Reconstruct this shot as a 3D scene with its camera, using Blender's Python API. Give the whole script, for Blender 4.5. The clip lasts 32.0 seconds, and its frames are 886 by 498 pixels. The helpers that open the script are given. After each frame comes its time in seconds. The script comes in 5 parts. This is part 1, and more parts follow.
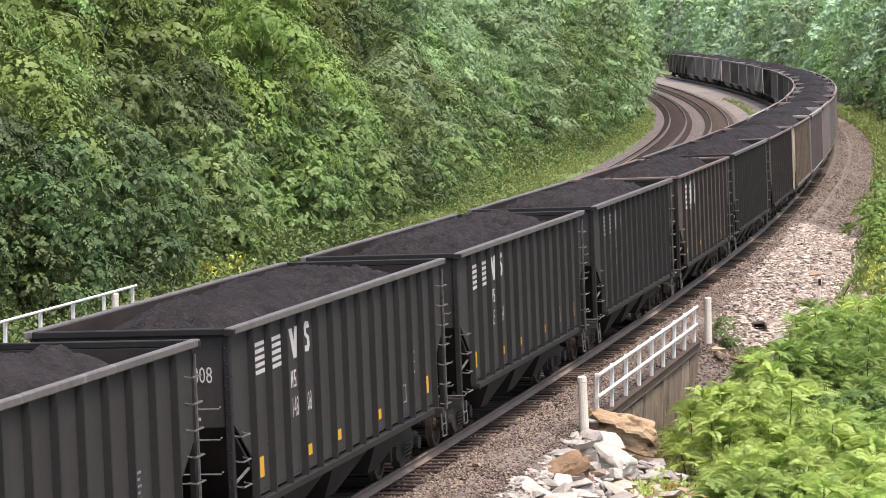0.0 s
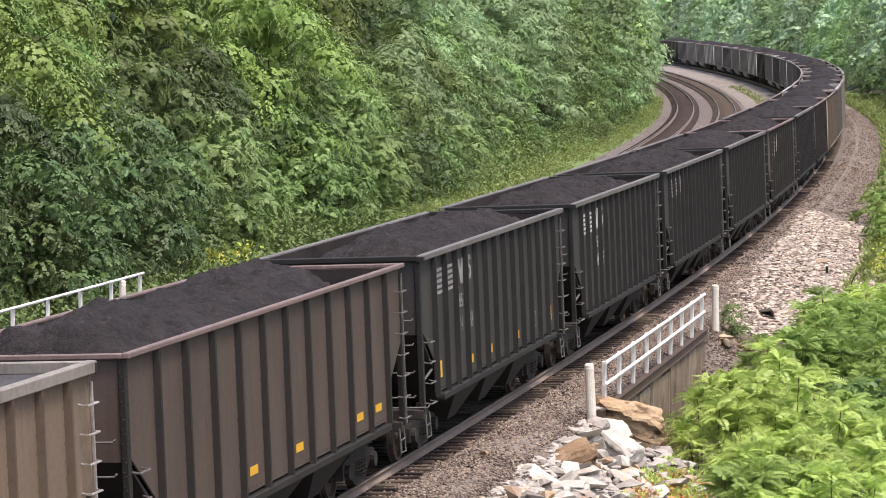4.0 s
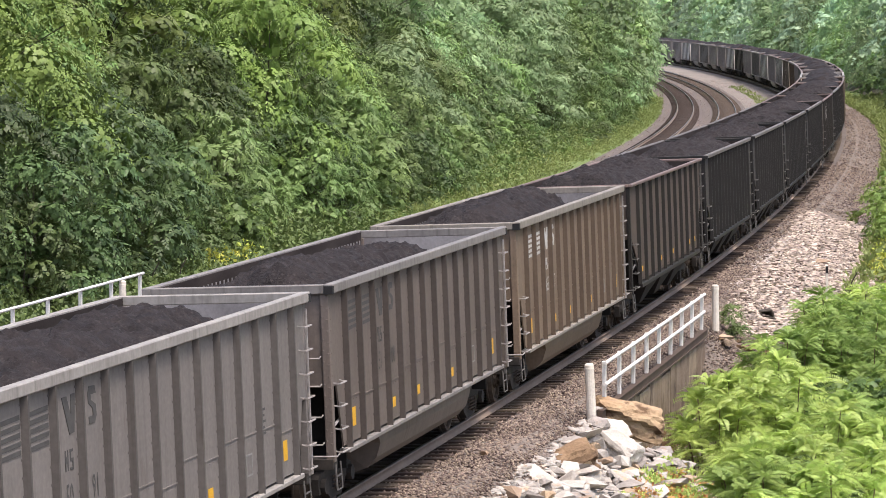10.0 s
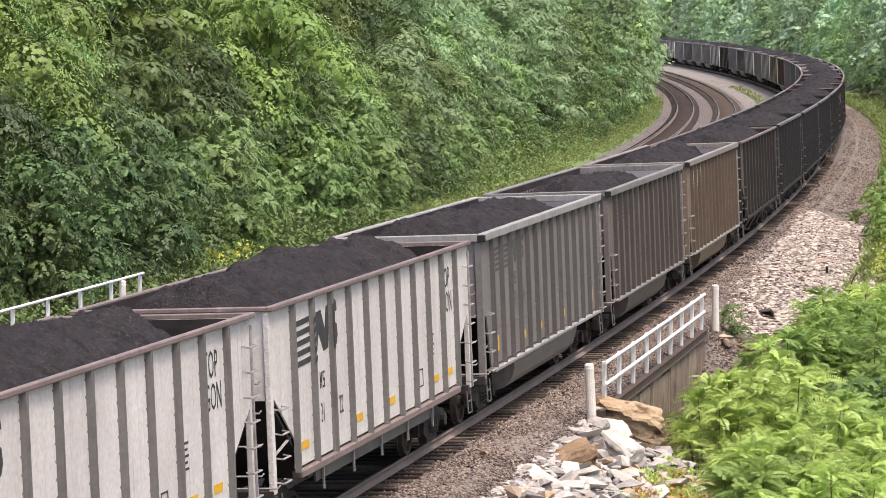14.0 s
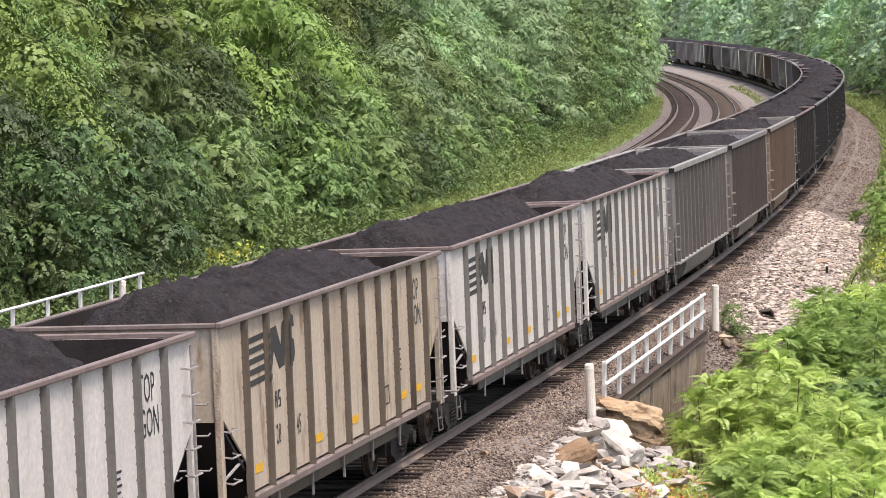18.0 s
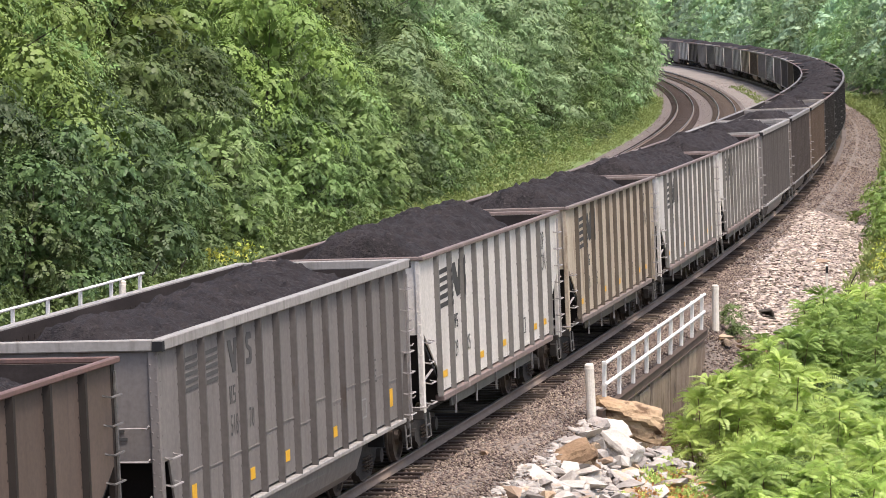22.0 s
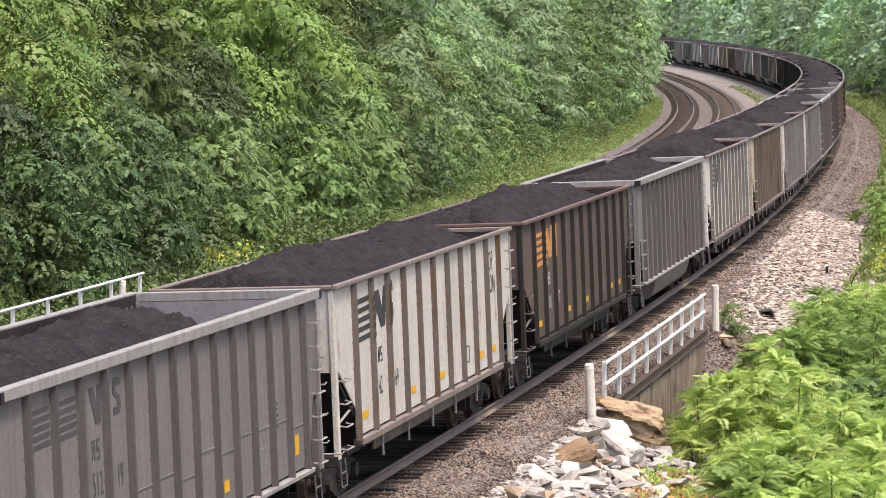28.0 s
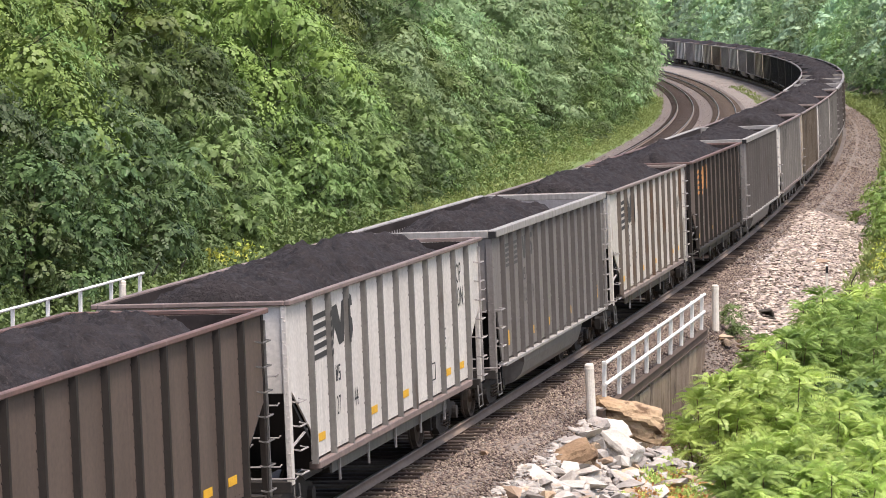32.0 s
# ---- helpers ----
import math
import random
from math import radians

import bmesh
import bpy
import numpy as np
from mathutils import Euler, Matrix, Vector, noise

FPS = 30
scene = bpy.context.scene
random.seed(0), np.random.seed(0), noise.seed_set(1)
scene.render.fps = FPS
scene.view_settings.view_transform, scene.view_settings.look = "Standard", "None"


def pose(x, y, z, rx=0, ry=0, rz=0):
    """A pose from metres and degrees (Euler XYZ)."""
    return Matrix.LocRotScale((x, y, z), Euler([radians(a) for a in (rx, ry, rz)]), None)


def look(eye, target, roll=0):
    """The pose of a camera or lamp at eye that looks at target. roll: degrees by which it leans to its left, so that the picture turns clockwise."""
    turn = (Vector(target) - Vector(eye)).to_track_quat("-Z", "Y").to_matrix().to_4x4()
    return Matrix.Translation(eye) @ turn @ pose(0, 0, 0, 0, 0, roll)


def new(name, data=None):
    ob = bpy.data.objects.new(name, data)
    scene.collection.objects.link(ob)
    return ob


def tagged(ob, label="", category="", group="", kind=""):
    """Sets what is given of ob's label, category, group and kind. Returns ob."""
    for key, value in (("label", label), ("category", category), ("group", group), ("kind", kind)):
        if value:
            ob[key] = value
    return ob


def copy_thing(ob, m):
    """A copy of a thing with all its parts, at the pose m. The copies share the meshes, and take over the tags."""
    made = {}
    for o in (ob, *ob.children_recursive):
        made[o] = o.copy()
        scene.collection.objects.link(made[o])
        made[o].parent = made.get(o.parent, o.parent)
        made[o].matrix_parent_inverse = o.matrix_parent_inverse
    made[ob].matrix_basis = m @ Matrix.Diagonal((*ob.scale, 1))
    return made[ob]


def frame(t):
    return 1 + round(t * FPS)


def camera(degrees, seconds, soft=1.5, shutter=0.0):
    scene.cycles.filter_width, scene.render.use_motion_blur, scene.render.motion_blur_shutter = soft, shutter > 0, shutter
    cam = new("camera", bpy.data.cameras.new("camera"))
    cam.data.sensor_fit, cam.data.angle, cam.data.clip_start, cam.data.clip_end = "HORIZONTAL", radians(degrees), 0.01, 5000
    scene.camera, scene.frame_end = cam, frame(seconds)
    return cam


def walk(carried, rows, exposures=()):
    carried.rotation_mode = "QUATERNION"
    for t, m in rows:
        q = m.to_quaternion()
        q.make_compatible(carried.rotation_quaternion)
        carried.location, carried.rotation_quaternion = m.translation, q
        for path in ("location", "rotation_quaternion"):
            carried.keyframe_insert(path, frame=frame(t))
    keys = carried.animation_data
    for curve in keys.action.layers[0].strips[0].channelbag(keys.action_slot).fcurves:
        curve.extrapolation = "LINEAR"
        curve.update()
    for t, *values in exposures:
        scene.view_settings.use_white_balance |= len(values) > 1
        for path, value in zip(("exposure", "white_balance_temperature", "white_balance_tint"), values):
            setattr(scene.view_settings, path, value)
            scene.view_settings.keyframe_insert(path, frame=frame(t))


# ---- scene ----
cam = camera(15.663, 32.0, soft=0.5)

# ---------------------------------------------------------------- the line of the railway
# distance along the line (m) and its curvature (1/m); the camera stands at x = 0, y = 0
KNOTS = np.array([-46, 68.4, 114, 159.6, 205.2, 250.8, 296.4, 342, 399, 456, 524.4, 615.6, 752.4])
KAPPA = np.array([0.532, 0.532, 0.629, 0.418, 0.518, 0.675, 0.646, 0.461, 0.369, 0.384, 0.42, 0.457, 0.494]) / 1000
X0, BANK, GRADE = -14.965, 0.041633, -0.002022
_s = np.arange(-200, 1400, 0.5)
_th = np.cumsum(np.interp(_s, KNOTS, KAPPA)) * 0.5
_i0 = int(np.argmin(abs(_s)))
_th -= _th[_i0]
_x = np.cumsum(-np.sin(_th)) * 0.5
_y = np.cumsum(np.cos(_th)) * 0.5
_x += X0 - _x[_i0]
_y -= _y[_i0]


def heading(s):
    return float(np.interp(s, _s, _th))


def at(s, lat, z, bank=0.0):
    """A place beside the line: s along it, lat to its right, z above the rail heads."""
    th = heading(s)
    a, b = lat * math.cos(bank) - z * math.sin(bank), lat * math.sin(bank) + z * math.cos(bank)
    return Vector((float(np.interp(s, _s, _x)) + a * math.cos(th), float(np.interp(s, _s, _y)) + a * math.sin(th), b + GRADE * s))


def on_line(s, lat, z, bank=0.0, turn=0.0):
    return Matrix.Translation(at(s, lat, z, bank)) @ Matrix.Rotation(heading(s) + turn, 4, "Z") @ Matrix.Rotation(-bank, 4, "Y")


# ---------------------------------------------------------------- camera
def aim(dx, dy):
    """The standing camera, turned by a small amount (hundredths of its lens scale)."""
    f = 5700.15
    return pose(0, 0, 8.271, 90 - 4.2955 + math.degrees(dy / f), 0, 13.988 + math.degrees(dx / f)) @ pose(0, 0, 0, 0, 0, 0.0572)


walk(cam, [(t, aim(dx, dy)) for t, dx, dy in (
    (0.0, -13, 22), (0.1, -10, 21.5), (0.2, -4, 20.5), (0.3, 1, 19), (0.4, 2.5, 18), (0.5, 3, 17), (0.6, 3, 15.5), (0.7, 2.5, 13), (0.8, 2.5, 9),
    (0.9, 2, 2), (1.0, 2, -6), (1.1, 2, -15), (1.2, 2, -20), (1.3, 2, -19), (1.4, 2, -15), (1.5, 2, -9), (1.6, 2, -4), (1.8, 2, -2.5), (2.0, 2, -1),
    (2.5, 0, 0), (3.0, 0, 0), (32.0, 0, 0))], exposures=((0.0, 0.48, 6500, 13), (32.0, 0.48, 6500, 13)))

# ---------------------------------------------------------------- daylight: bright overcast
world = bpy.data.worlds.new("overcast_sky")
scene.world = world
world.use_nodes = True
_n = world.node_tree.nodes
_sky = _n.new("ShaderNodeTexSky")
_sky.sky_type, _sky.sun_disc, _sky.sun_elevation, _sky.sun_rotation = "NISHITA", False, radians(68.9), radians(126.9)
_sky.air_density, _sky.dust_density, _sky.ozone_density = 1.0, 4.0, 1.0
world.node_tree.links.new(_sky.outputs[0], _n["Background"].inputs[0])
_n["Background"].inputs[1].default_value = 0.2
_sun = bpy.data.lights.new("sun", "SUN")
_sun.energy, _sun.angle, _sun.color = 3.1, radians(14), (1.0, 0.94, 0.86)
new("sun", _sun).matrix_world = look((16, -12, 52), (0, 0, 0))


# ---------------------------------------------------------------- materials
def material(name, c1, c2, scale=2.0, rough=0.8, metal=0.0, bump=0.0, bscale=30.0, rnd=0.0, stretch=(1, 1, 1), spots=None, spot_scale=1.0, spot_at=0.6, island=0.0, translucent=0.0, spec=0.3, w_random=True, streaks=None, streak_at=0.55):
    m = bpy.data.materials.new(name)
    m.use_nodes = True
    nt = m.node_tree
    b = nt.nodes["Principled BSDF"]
    link = nt.links.new

    def node(kind, **kw):
        n = nt.nodes.new("ShaderNode" + kind)
        for k, v in kw.items():
            n.inputs[k].default_value = v
        return n
    tc, oi, mp = node("TexCoord"), node("ObjectInfo"), node("Mapping", Scale=stretch)
    link(tc.outputs["Object"], mp.inputs[0])
    mul = node("Math")
    mul.operation = "MULTIPLY"
    mul.inputs[1].default_value = 37.0 if w_random else 0.0
    link(oi.outputs["Random"], mul.inputs[0])

    def noise_at(sc, detail, vec):
        n = node("TexNoise", Scale=sc, Detail=detail, Roughness=0.6)
        n.noise_dimensions = "4D"
        link(vec, n.inputs["Vector"])
        link(mul.outputs[0], n.inputs["W"])
        return n.outputs["Fac"]

    def ramp(fac, a, z):
        r = node("MapRange")
        r.inputs[1].default_value, r.inputs[2].default_value = a, z
        link(fac, r.inputs[0])
        return r.outputs[0]

    def mix(fac, a, bb, mode="MIX"):
        n = nt.nodes.new("ShaderNodeMix")
        n.data_type, n.blend_type = "RGBA", mode
        for sock, v in ((0, fac), (6, a), (7, bb)):
            if isinstance(v, (float, int)):
                n.inputs[sock].default_value = v
            elif isinstance(v, tuple):
                n.inputs[sock].default_value = (*v, 1)
            else:
                link(v, n.inputs[sock])
        return n.outputs[2]
    col = mix(ramp(noise_at(scale, 6, mp.outputs[0]), 0.3, 0.7), c1, c2)
    if spots:
        col = mix(ramp(noise_at(spot_scale, 8, mp.outputs[0]), spot_at, spot_at + 0.12), col, spots)
    if streaks:
        ms_ = node("Mapping", Scale=(5.0, 5.0, 0.22))
        link(tc.outputs["Object"], ms_.inputs[0])
        col = mix(ramp(noise_at(1.6, 7, ms_.outputs[0]), streak_at, streak_at + 0.22), col, streaks)
    fine = ramp(noise_at(scale * 14, 3, tc.outputs["Object"]), 0.2, 0.8)
    r = node("MapRange")
    r.inputs[3].default_value, r.inputs[4].default_value = 0.78, 1.16
    link(fine, r.inputs[0])
    cm = nt.nodes.new("ShaderNodeCombineColor")
    for i in range(3):
        link(r.outputs[0], cm.inputs[i])
    col = mix(1.0, col, cm.outputs[0], "MULTIPLY")
    for amount, src in ((rnd, oi.outputs["Random"]), (island, None)):
        if amount:
            if src is None:
                src = node("NewGeometry").outputs["Random Per Island"]
            v = node("MapRange")
            v.inputs[3].default_value, v.inputs[4].default_value = 1 - amount, 1 + amount
            link(src, v.inputs[0])
            h = node("HueSaturation")
            link(v.outputs[0], h.inputs["Value"])
            hm = node("MapRange")
            hm.inputs[3].default_value, hm.inputs[4].default_value = 0.5 - 0.035 * amount, 0.5 + 0.035 * amount
            link(src, hm.inputs[0])
            link(hm.outputs[0], h.inputs["Hue"])
            link(col, h.inputs["Color"])
            col = h.outputs[0]
    link(col, b.inputs["Base Color"])
    b.inputs["Roughness"].default_value, b.inputs["Metallic"].default_value = rough, metal
    b.inputs["Specular IOR Level"].default_value = spec
    if bump:
        bp = node("Bump", Strength=bump, Distance=0.04)
        link(noise_at(bscale, 5, tc.outputs["Object"]), bp.inputs["Height"])
        link(bp.outputs[0], b.inputs["Normal"])
    if translucent:
        t, ms = node("BsdfTranslucent"), node("MixShader", Fac=translucent)
        link(col, t.inputs[0])
        link(b.outputs[0], ms.inputs[1])
        link(t.outputs[0], ms.inputs[2])
        link(ms.outputs[0], nt.nodes["Material Output"].inputs[0])
    return m


COAL = material("coal", (0.011, 0.0088, 0.009), (0.036, 0.029, 0.029), 2.6, 0.75, bump=2.0, bscale=13, spec=0.2, spots=(0.06, 0.05, 0.049), spot_scale=15, spot_at=0.56)
UNDER = material("undercarriage_grime", (0.02, 0.018, 0.017), (0.05, 0.042, 0.036), 3, 0.85, bump=0.2)
WHEEL = material("worn_wheel_steel", (0.05, 0.042, 0.036), (0.12, 0.09, 0.07), 5, 0.6, 0.4)
# flat black: soot, and the shade of recesses and hollows painted in
VOID = material("shade_and_soot_black", (0.012, 0.012, 0.013), (0.022, 0.02, 0.02), 2, 0.8)
IRON = material("worn_light_steel", (0.22, 0.2, 0.19), (0.4, 0.37, 0.35), 9, 0.6)
DARK_IRON = material("dark_grab_steel", (0.08, 0.075, 0.07), (0.16, 0.15, 0.14), 9, 0.6)
YELLOW = material("yellow_reflector", (0.75, 0.42, 0.03), (0.62, 0.33, 0.03), 6, 0.5)
ORANGE_MARK = material("orange_paint", (0.62, 0.3, 0.09), (0.45, 0.2, 0.07), 5, 0.7)
WHITE_MARK = material("white_stencil_paint", (0.6, 0.58, 0.55), (0.45, 0.43, 0.41), 6, 0.7)
PALE_MARK = material("faded_stencil_paint", (0.3, 0.29, 0.28), (0.2, 0.19, 0.18), 6, 0.7)
BLACK_MARK = material("black_stencil_paint", (0.02, 0.02, 0.022), (0.05, 0.05, 0.05), 6, 0.7)
GREY_MARK = material("dark_grey_stencil_paint", (0.035, 0.034, 0.033), (0.055, 0.0525, 0.05), 6, 0.7)
FAINT_MARK = material("faint_dark_stencil_paint", (0.06, 0.057, 0.055), (0.09, 0.086, 0.082), 6, 0.7)
DARK_IN = material("coal_stained_inner_steel", (0.022, 0.018, 0.017), (0.055, 0.045, 0.042), 1.5, 0.95, spec=0.08, stretch=(1, 0.5, 2))
PALE_IN = material("pale_inner_steel", (0.3, 0.28, 0.28), (0.17, 0.155, 0.155), 1.2, 0.55)


def paint(name, c1, c2, rust, at_=0.62, rough=0.6, streak_at=0.5):
    grime = tuple(0.62 * a + 0.12 * b for a, b in zip(c2, rust))
    return material(name, c1, c2, 0.9, rough, bump=0.05, bscale=6, stretch=(1.4, 1.4, 0.35), spots=rust, spot_scale=2.2, spot_at=at_, spec=0.3, streaks=grime, streak_at=streak_at)


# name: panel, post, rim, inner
# grey, tan, brown, umber, black posts: grime plus side shade painted in
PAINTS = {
    "grey": (paint("grey_paint", (0.1218, 0.09936, 0.08555), (0.1657, 0.1349, 0.1163), (0.0975, 0.06921, 0.05315)), paint("shaded_grey_post_paint", (0.04867, 0.03888, 0.03395), (0.07301, 0.05876, 0.05134), (0.07488, 0.05184, 0.03974)),
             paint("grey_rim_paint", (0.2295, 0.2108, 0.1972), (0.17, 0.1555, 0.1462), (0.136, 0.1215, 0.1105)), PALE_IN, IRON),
    "tan": (paint("grey_tan_paint", (0.1566, 0.1135, 0.08019), (0.2001, 0.1463, 0.1047), (0.1131, 0.07033, 0.04582)), paint("shaded_tan_post_paint", (0.07627, 0.05313, 0.03746), (0.1076, 0.07567, 0.05351), (0.0897, 0.05313, 0.03363)),
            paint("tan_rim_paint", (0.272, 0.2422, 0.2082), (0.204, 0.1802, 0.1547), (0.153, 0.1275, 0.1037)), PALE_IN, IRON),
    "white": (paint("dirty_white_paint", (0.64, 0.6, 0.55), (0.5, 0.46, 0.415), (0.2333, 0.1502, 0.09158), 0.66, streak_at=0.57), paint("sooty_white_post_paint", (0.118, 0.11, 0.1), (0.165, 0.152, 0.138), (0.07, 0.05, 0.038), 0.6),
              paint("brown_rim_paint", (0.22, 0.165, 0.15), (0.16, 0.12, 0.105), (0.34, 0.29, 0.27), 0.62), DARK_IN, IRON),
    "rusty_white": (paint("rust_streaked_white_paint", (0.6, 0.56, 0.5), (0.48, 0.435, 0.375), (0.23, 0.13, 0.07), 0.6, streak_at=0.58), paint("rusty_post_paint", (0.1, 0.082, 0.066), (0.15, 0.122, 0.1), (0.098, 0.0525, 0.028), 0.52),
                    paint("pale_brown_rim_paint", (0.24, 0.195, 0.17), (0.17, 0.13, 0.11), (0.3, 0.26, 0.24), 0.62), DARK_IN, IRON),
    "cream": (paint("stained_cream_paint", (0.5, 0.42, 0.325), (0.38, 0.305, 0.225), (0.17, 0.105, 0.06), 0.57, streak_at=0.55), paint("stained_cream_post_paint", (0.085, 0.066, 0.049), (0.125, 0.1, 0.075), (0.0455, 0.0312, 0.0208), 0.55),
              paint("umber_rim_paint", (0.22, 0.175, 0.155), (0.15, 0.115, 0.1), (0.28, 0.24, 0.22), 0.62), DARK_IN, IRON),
    "brown": (paint("grey_brown_paint", (0.08464, 0.06116, 0.0477), (0.1224, 0.08976, 0.072), (0.07565, 0.04807, 0.03662)), paint("shaded_brown_post_paint", (0.01823, 0.01381, 0.01105), (0.02763, 0.02099, 0.01713), (0.02099, 0.01436, 0.01105)),
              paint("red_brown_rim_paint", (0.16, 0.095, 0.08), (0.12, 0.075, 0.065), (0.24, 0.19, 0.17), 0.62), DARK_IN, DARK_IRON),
    "umber": (paint("worn_umber_paint", (0.06872, 0.05045, 0.04075), (0.1002, 0.07399, 0.0595), (0.05727, 0.03868, 0.03016)), paint("shaded_umber_post_paint", (0.01542, 0.01285, 0.01114), (0.02356, 0.0197, 0.01671), (0.01928, 0.01457, 0.01157)),
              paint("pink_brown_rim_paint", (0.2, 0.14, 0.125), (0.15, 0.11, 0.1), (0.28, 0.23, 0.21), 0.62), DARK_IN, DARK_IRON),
    "light_grey": (paint("light_grey_paint", (0.1637, 0.1465, 0.1355), (0.2028, 0.1821, 0.1677), (0.1176, 0.08589, 0.06916)), paint("shaded_light_grey_post_paint", (0.07902, 0.0699, 0.06467), (0.1076, 0.09479, 0.08722), (0.05891, 0.04176, 0.03292)),
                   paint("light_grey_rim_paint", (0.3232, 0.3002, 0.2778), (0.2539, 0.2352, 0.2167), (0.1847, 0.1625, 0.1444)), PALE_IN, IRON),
    # dun of the far cars, its panels and posts lightened by painted haze
    "dun": (paint("hazed_dun_paint", (0.2375, 0.2063, 0.1905), (0.3125, 0.275, 0.254), (0.175, 0.1438, 0.127)), paint("hazed_dun_post_paint", (0.16, 0.1408, 0.132), (0.224, 0.1952, 0.1815), (0.144, 0.12, 0.1072)),
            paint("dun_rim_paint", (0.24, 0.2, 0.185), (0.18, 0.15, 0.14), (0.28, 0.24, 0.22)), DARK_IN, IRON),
    "black": (paint("dusty_black_paint", (0.0366, 0.03186, 0.0294), (0.05124, 0.04484, 0.0414), (0.02658, 0.02144, 0.02059)), paint("shaded_black_post_paint", (0.01215, 0.01106, 0.01055), (0.02089, 0.01876, 0.01758), (0.03208, 0.02597, 0.02344)),
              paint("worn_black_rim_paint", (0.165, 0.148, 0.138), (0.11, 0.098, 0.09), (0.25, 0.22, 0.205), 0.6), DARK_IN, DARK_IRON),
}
CONCRETE = material("weathered_concrete", (0.33, 0.255, 0.185), (0.18, 0.13, 0.09), 1.3, 0.9, bump=1.0, bscale=9, stretch=(1, 1, 0.7), spots=(0.105, 0.075, 0.052), spot_scale=1.4, spot_at=0.5, rnd=0.2, streaks=(0.0945, 0.07031, 0.04678), streak_at=0.58)
GIRDER = material("rusted_girder_steel", (0.06, 0.042, 0.034), (0.1, 0.068, 0.05), 2, 0.8, bump=0.2)
RAIL_PAINT = material("white_rail_paint", (0.78, 0.77, 0.75), (0.66, 0.64, 0.61), 3, 0.5)
POST_PAINT = material("off_white_post_paint", (0.74, 0.69, 0.62), (0.62, 0.56, 0.48), 2, 0.55, stretch=(1, 1, 0.4))
RAIL_STEEL = material("rail_steel", (0.19, 0.14, 0.105), (0.26, 0.2, 0.155), 1.5, 0.7, 0.0)
RAIL_HEAD = material("polished_rail_head", (0.198, 0.1716, 0.155), (0.1485, 0.1248, 0.11), 2, 0.35, 0.8)
TIE = material("weathered_tie_wood", (0.04, 0.02812, 0.02146), (0.108, 0.07904, 0.06142), 2.5, 0.9, bump=0.6, bscale=18, rnd=0.6, stretch=(0.4, 4, 1))
BALLAST = material("ballast_bed", (0.125, 0.1, 0.085), (0.24, 0.2, 0.172), 0.6, 0.95, bump=1.0, bscale=11, spots=(0.075, 0.06, 0.052), spot_scale=7, spot_at=0.5, w_random=False)
GRAVEL = material("ballast_stone", (0.1419, 0.104, 0.08424), (0.2236, 0.168, 0.1388), 0.5, 0.9, island=0.75, w_random=False)
TRACK_BED = material("oily_track_bed", (0.102, 0.08096, 0.07176), (0.1615, 0.1364, 0.1242), 0.7, 0.95, bump=0.8, bscale=10, w_random=False)
BOULDER = material("tan_sandstone", (0.3245, 0.2161, 0.1261), (0.4719, 0.3423, 0.213), 1.4, 0.9, bump=1.3, bscale=6, stretch=(1, 1, 2.2), spots=(0.1278, 0.07657, 0.04338), spot_scale=1.8, spot_at=0.52)
PALE_ROCK = material("pale_broken_limestone", (0.47, 0.43, 0.39), (0.31, 0.275, 0.245), 1.9, 0.85, bump=0.8, bscale=8, rnd=0.28, spots=(0.42, 0.3, 0.2), spot_scale=2.2, spot_at=0.58, stretch=(1, 1, 2.5))
BROWN_ROCK = material("brown_split_stone", (0.17, 0.105, 0.062), (0.3, 0.2, 0.12), 1.8, 0.9, bump=1.0, bscale=7, spots=(0.09, 0.055, 0.035), spot_scale=2.5, spot_at=0.55)
TAN_ROCK = material("tan_broken_stone", (0.336, 0.2356, 0.1512), (0.432, 0.3344, 0.2376), 1.6, 0.88, bump=0.6, bscale=8, rnd=0.3)
SLAB = material("scree_stone", (0.2941, 0.2299, 0.1922), (0.4706, 0.3796, 0.3253), 1.2, 0.88, bump=0.4, bscale=9, rnd=0.4, island=0.42)
BARK = material("bark", (0.042, 0.0348, 0.027), (0.078, 0.066, 0.054), 3, 0.95, bump=0.6, bscale=12, stretch=(2, 2, 0.5))
STEM = material("sumac_stem", (0.12, 0.085, 0.05), (0.17, 0.14, 0.08), 4, 0.8)


def leaf(name, c1, c2, island=0.1, tr=0.15, rough=0.5, rnd=0.4):
    return material(name, c1, c2, 0.45, rough, island=island, translucent=tr, spec=0.3, rnd=rnd)


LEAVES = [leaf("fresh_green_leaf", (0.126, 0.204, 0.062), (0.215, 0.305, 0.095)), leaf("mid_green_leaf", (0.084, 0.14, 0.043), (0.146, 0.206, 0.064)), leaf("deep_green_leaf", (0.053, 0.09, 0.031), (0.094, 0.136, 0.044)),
          leaf("yellow_green_leaf", (0.122, 0.19, 0.043), (0.205, 0.274, 0.064))]
# distance haze is mixed into these two leaf colours
LIGHT_HAZE_LEAF = leaf("light_haze_green_leaf", (0.215, 0.325, 0.15), (0.335, 0.455, 0.22), tr=0.3)
HAZE_LEAF = leaf("haze_green_leaf", (0.28, 0.4, 0.245), (0.41, 0.54, 0.34), tr=0.3)
SUMAC = leaf("sumac_leaf", (0.34, 0.47, 0.115), (0.55, 0.66, 0.19), 0.15, 0.42, 0.4, rnd=0.1)
DEEP_SUMAC = leaf("deep_sumac_leaf", (0.2, 0.3, 0.075), (0.31, 0.42, 0.11), 0.15, 0.4, rnd=0.1)
WEED = leaf("weed_leaf", (0.27, 0.375, 0.115), (0.4, 0.49, 0.165), 0.18, 0.35)
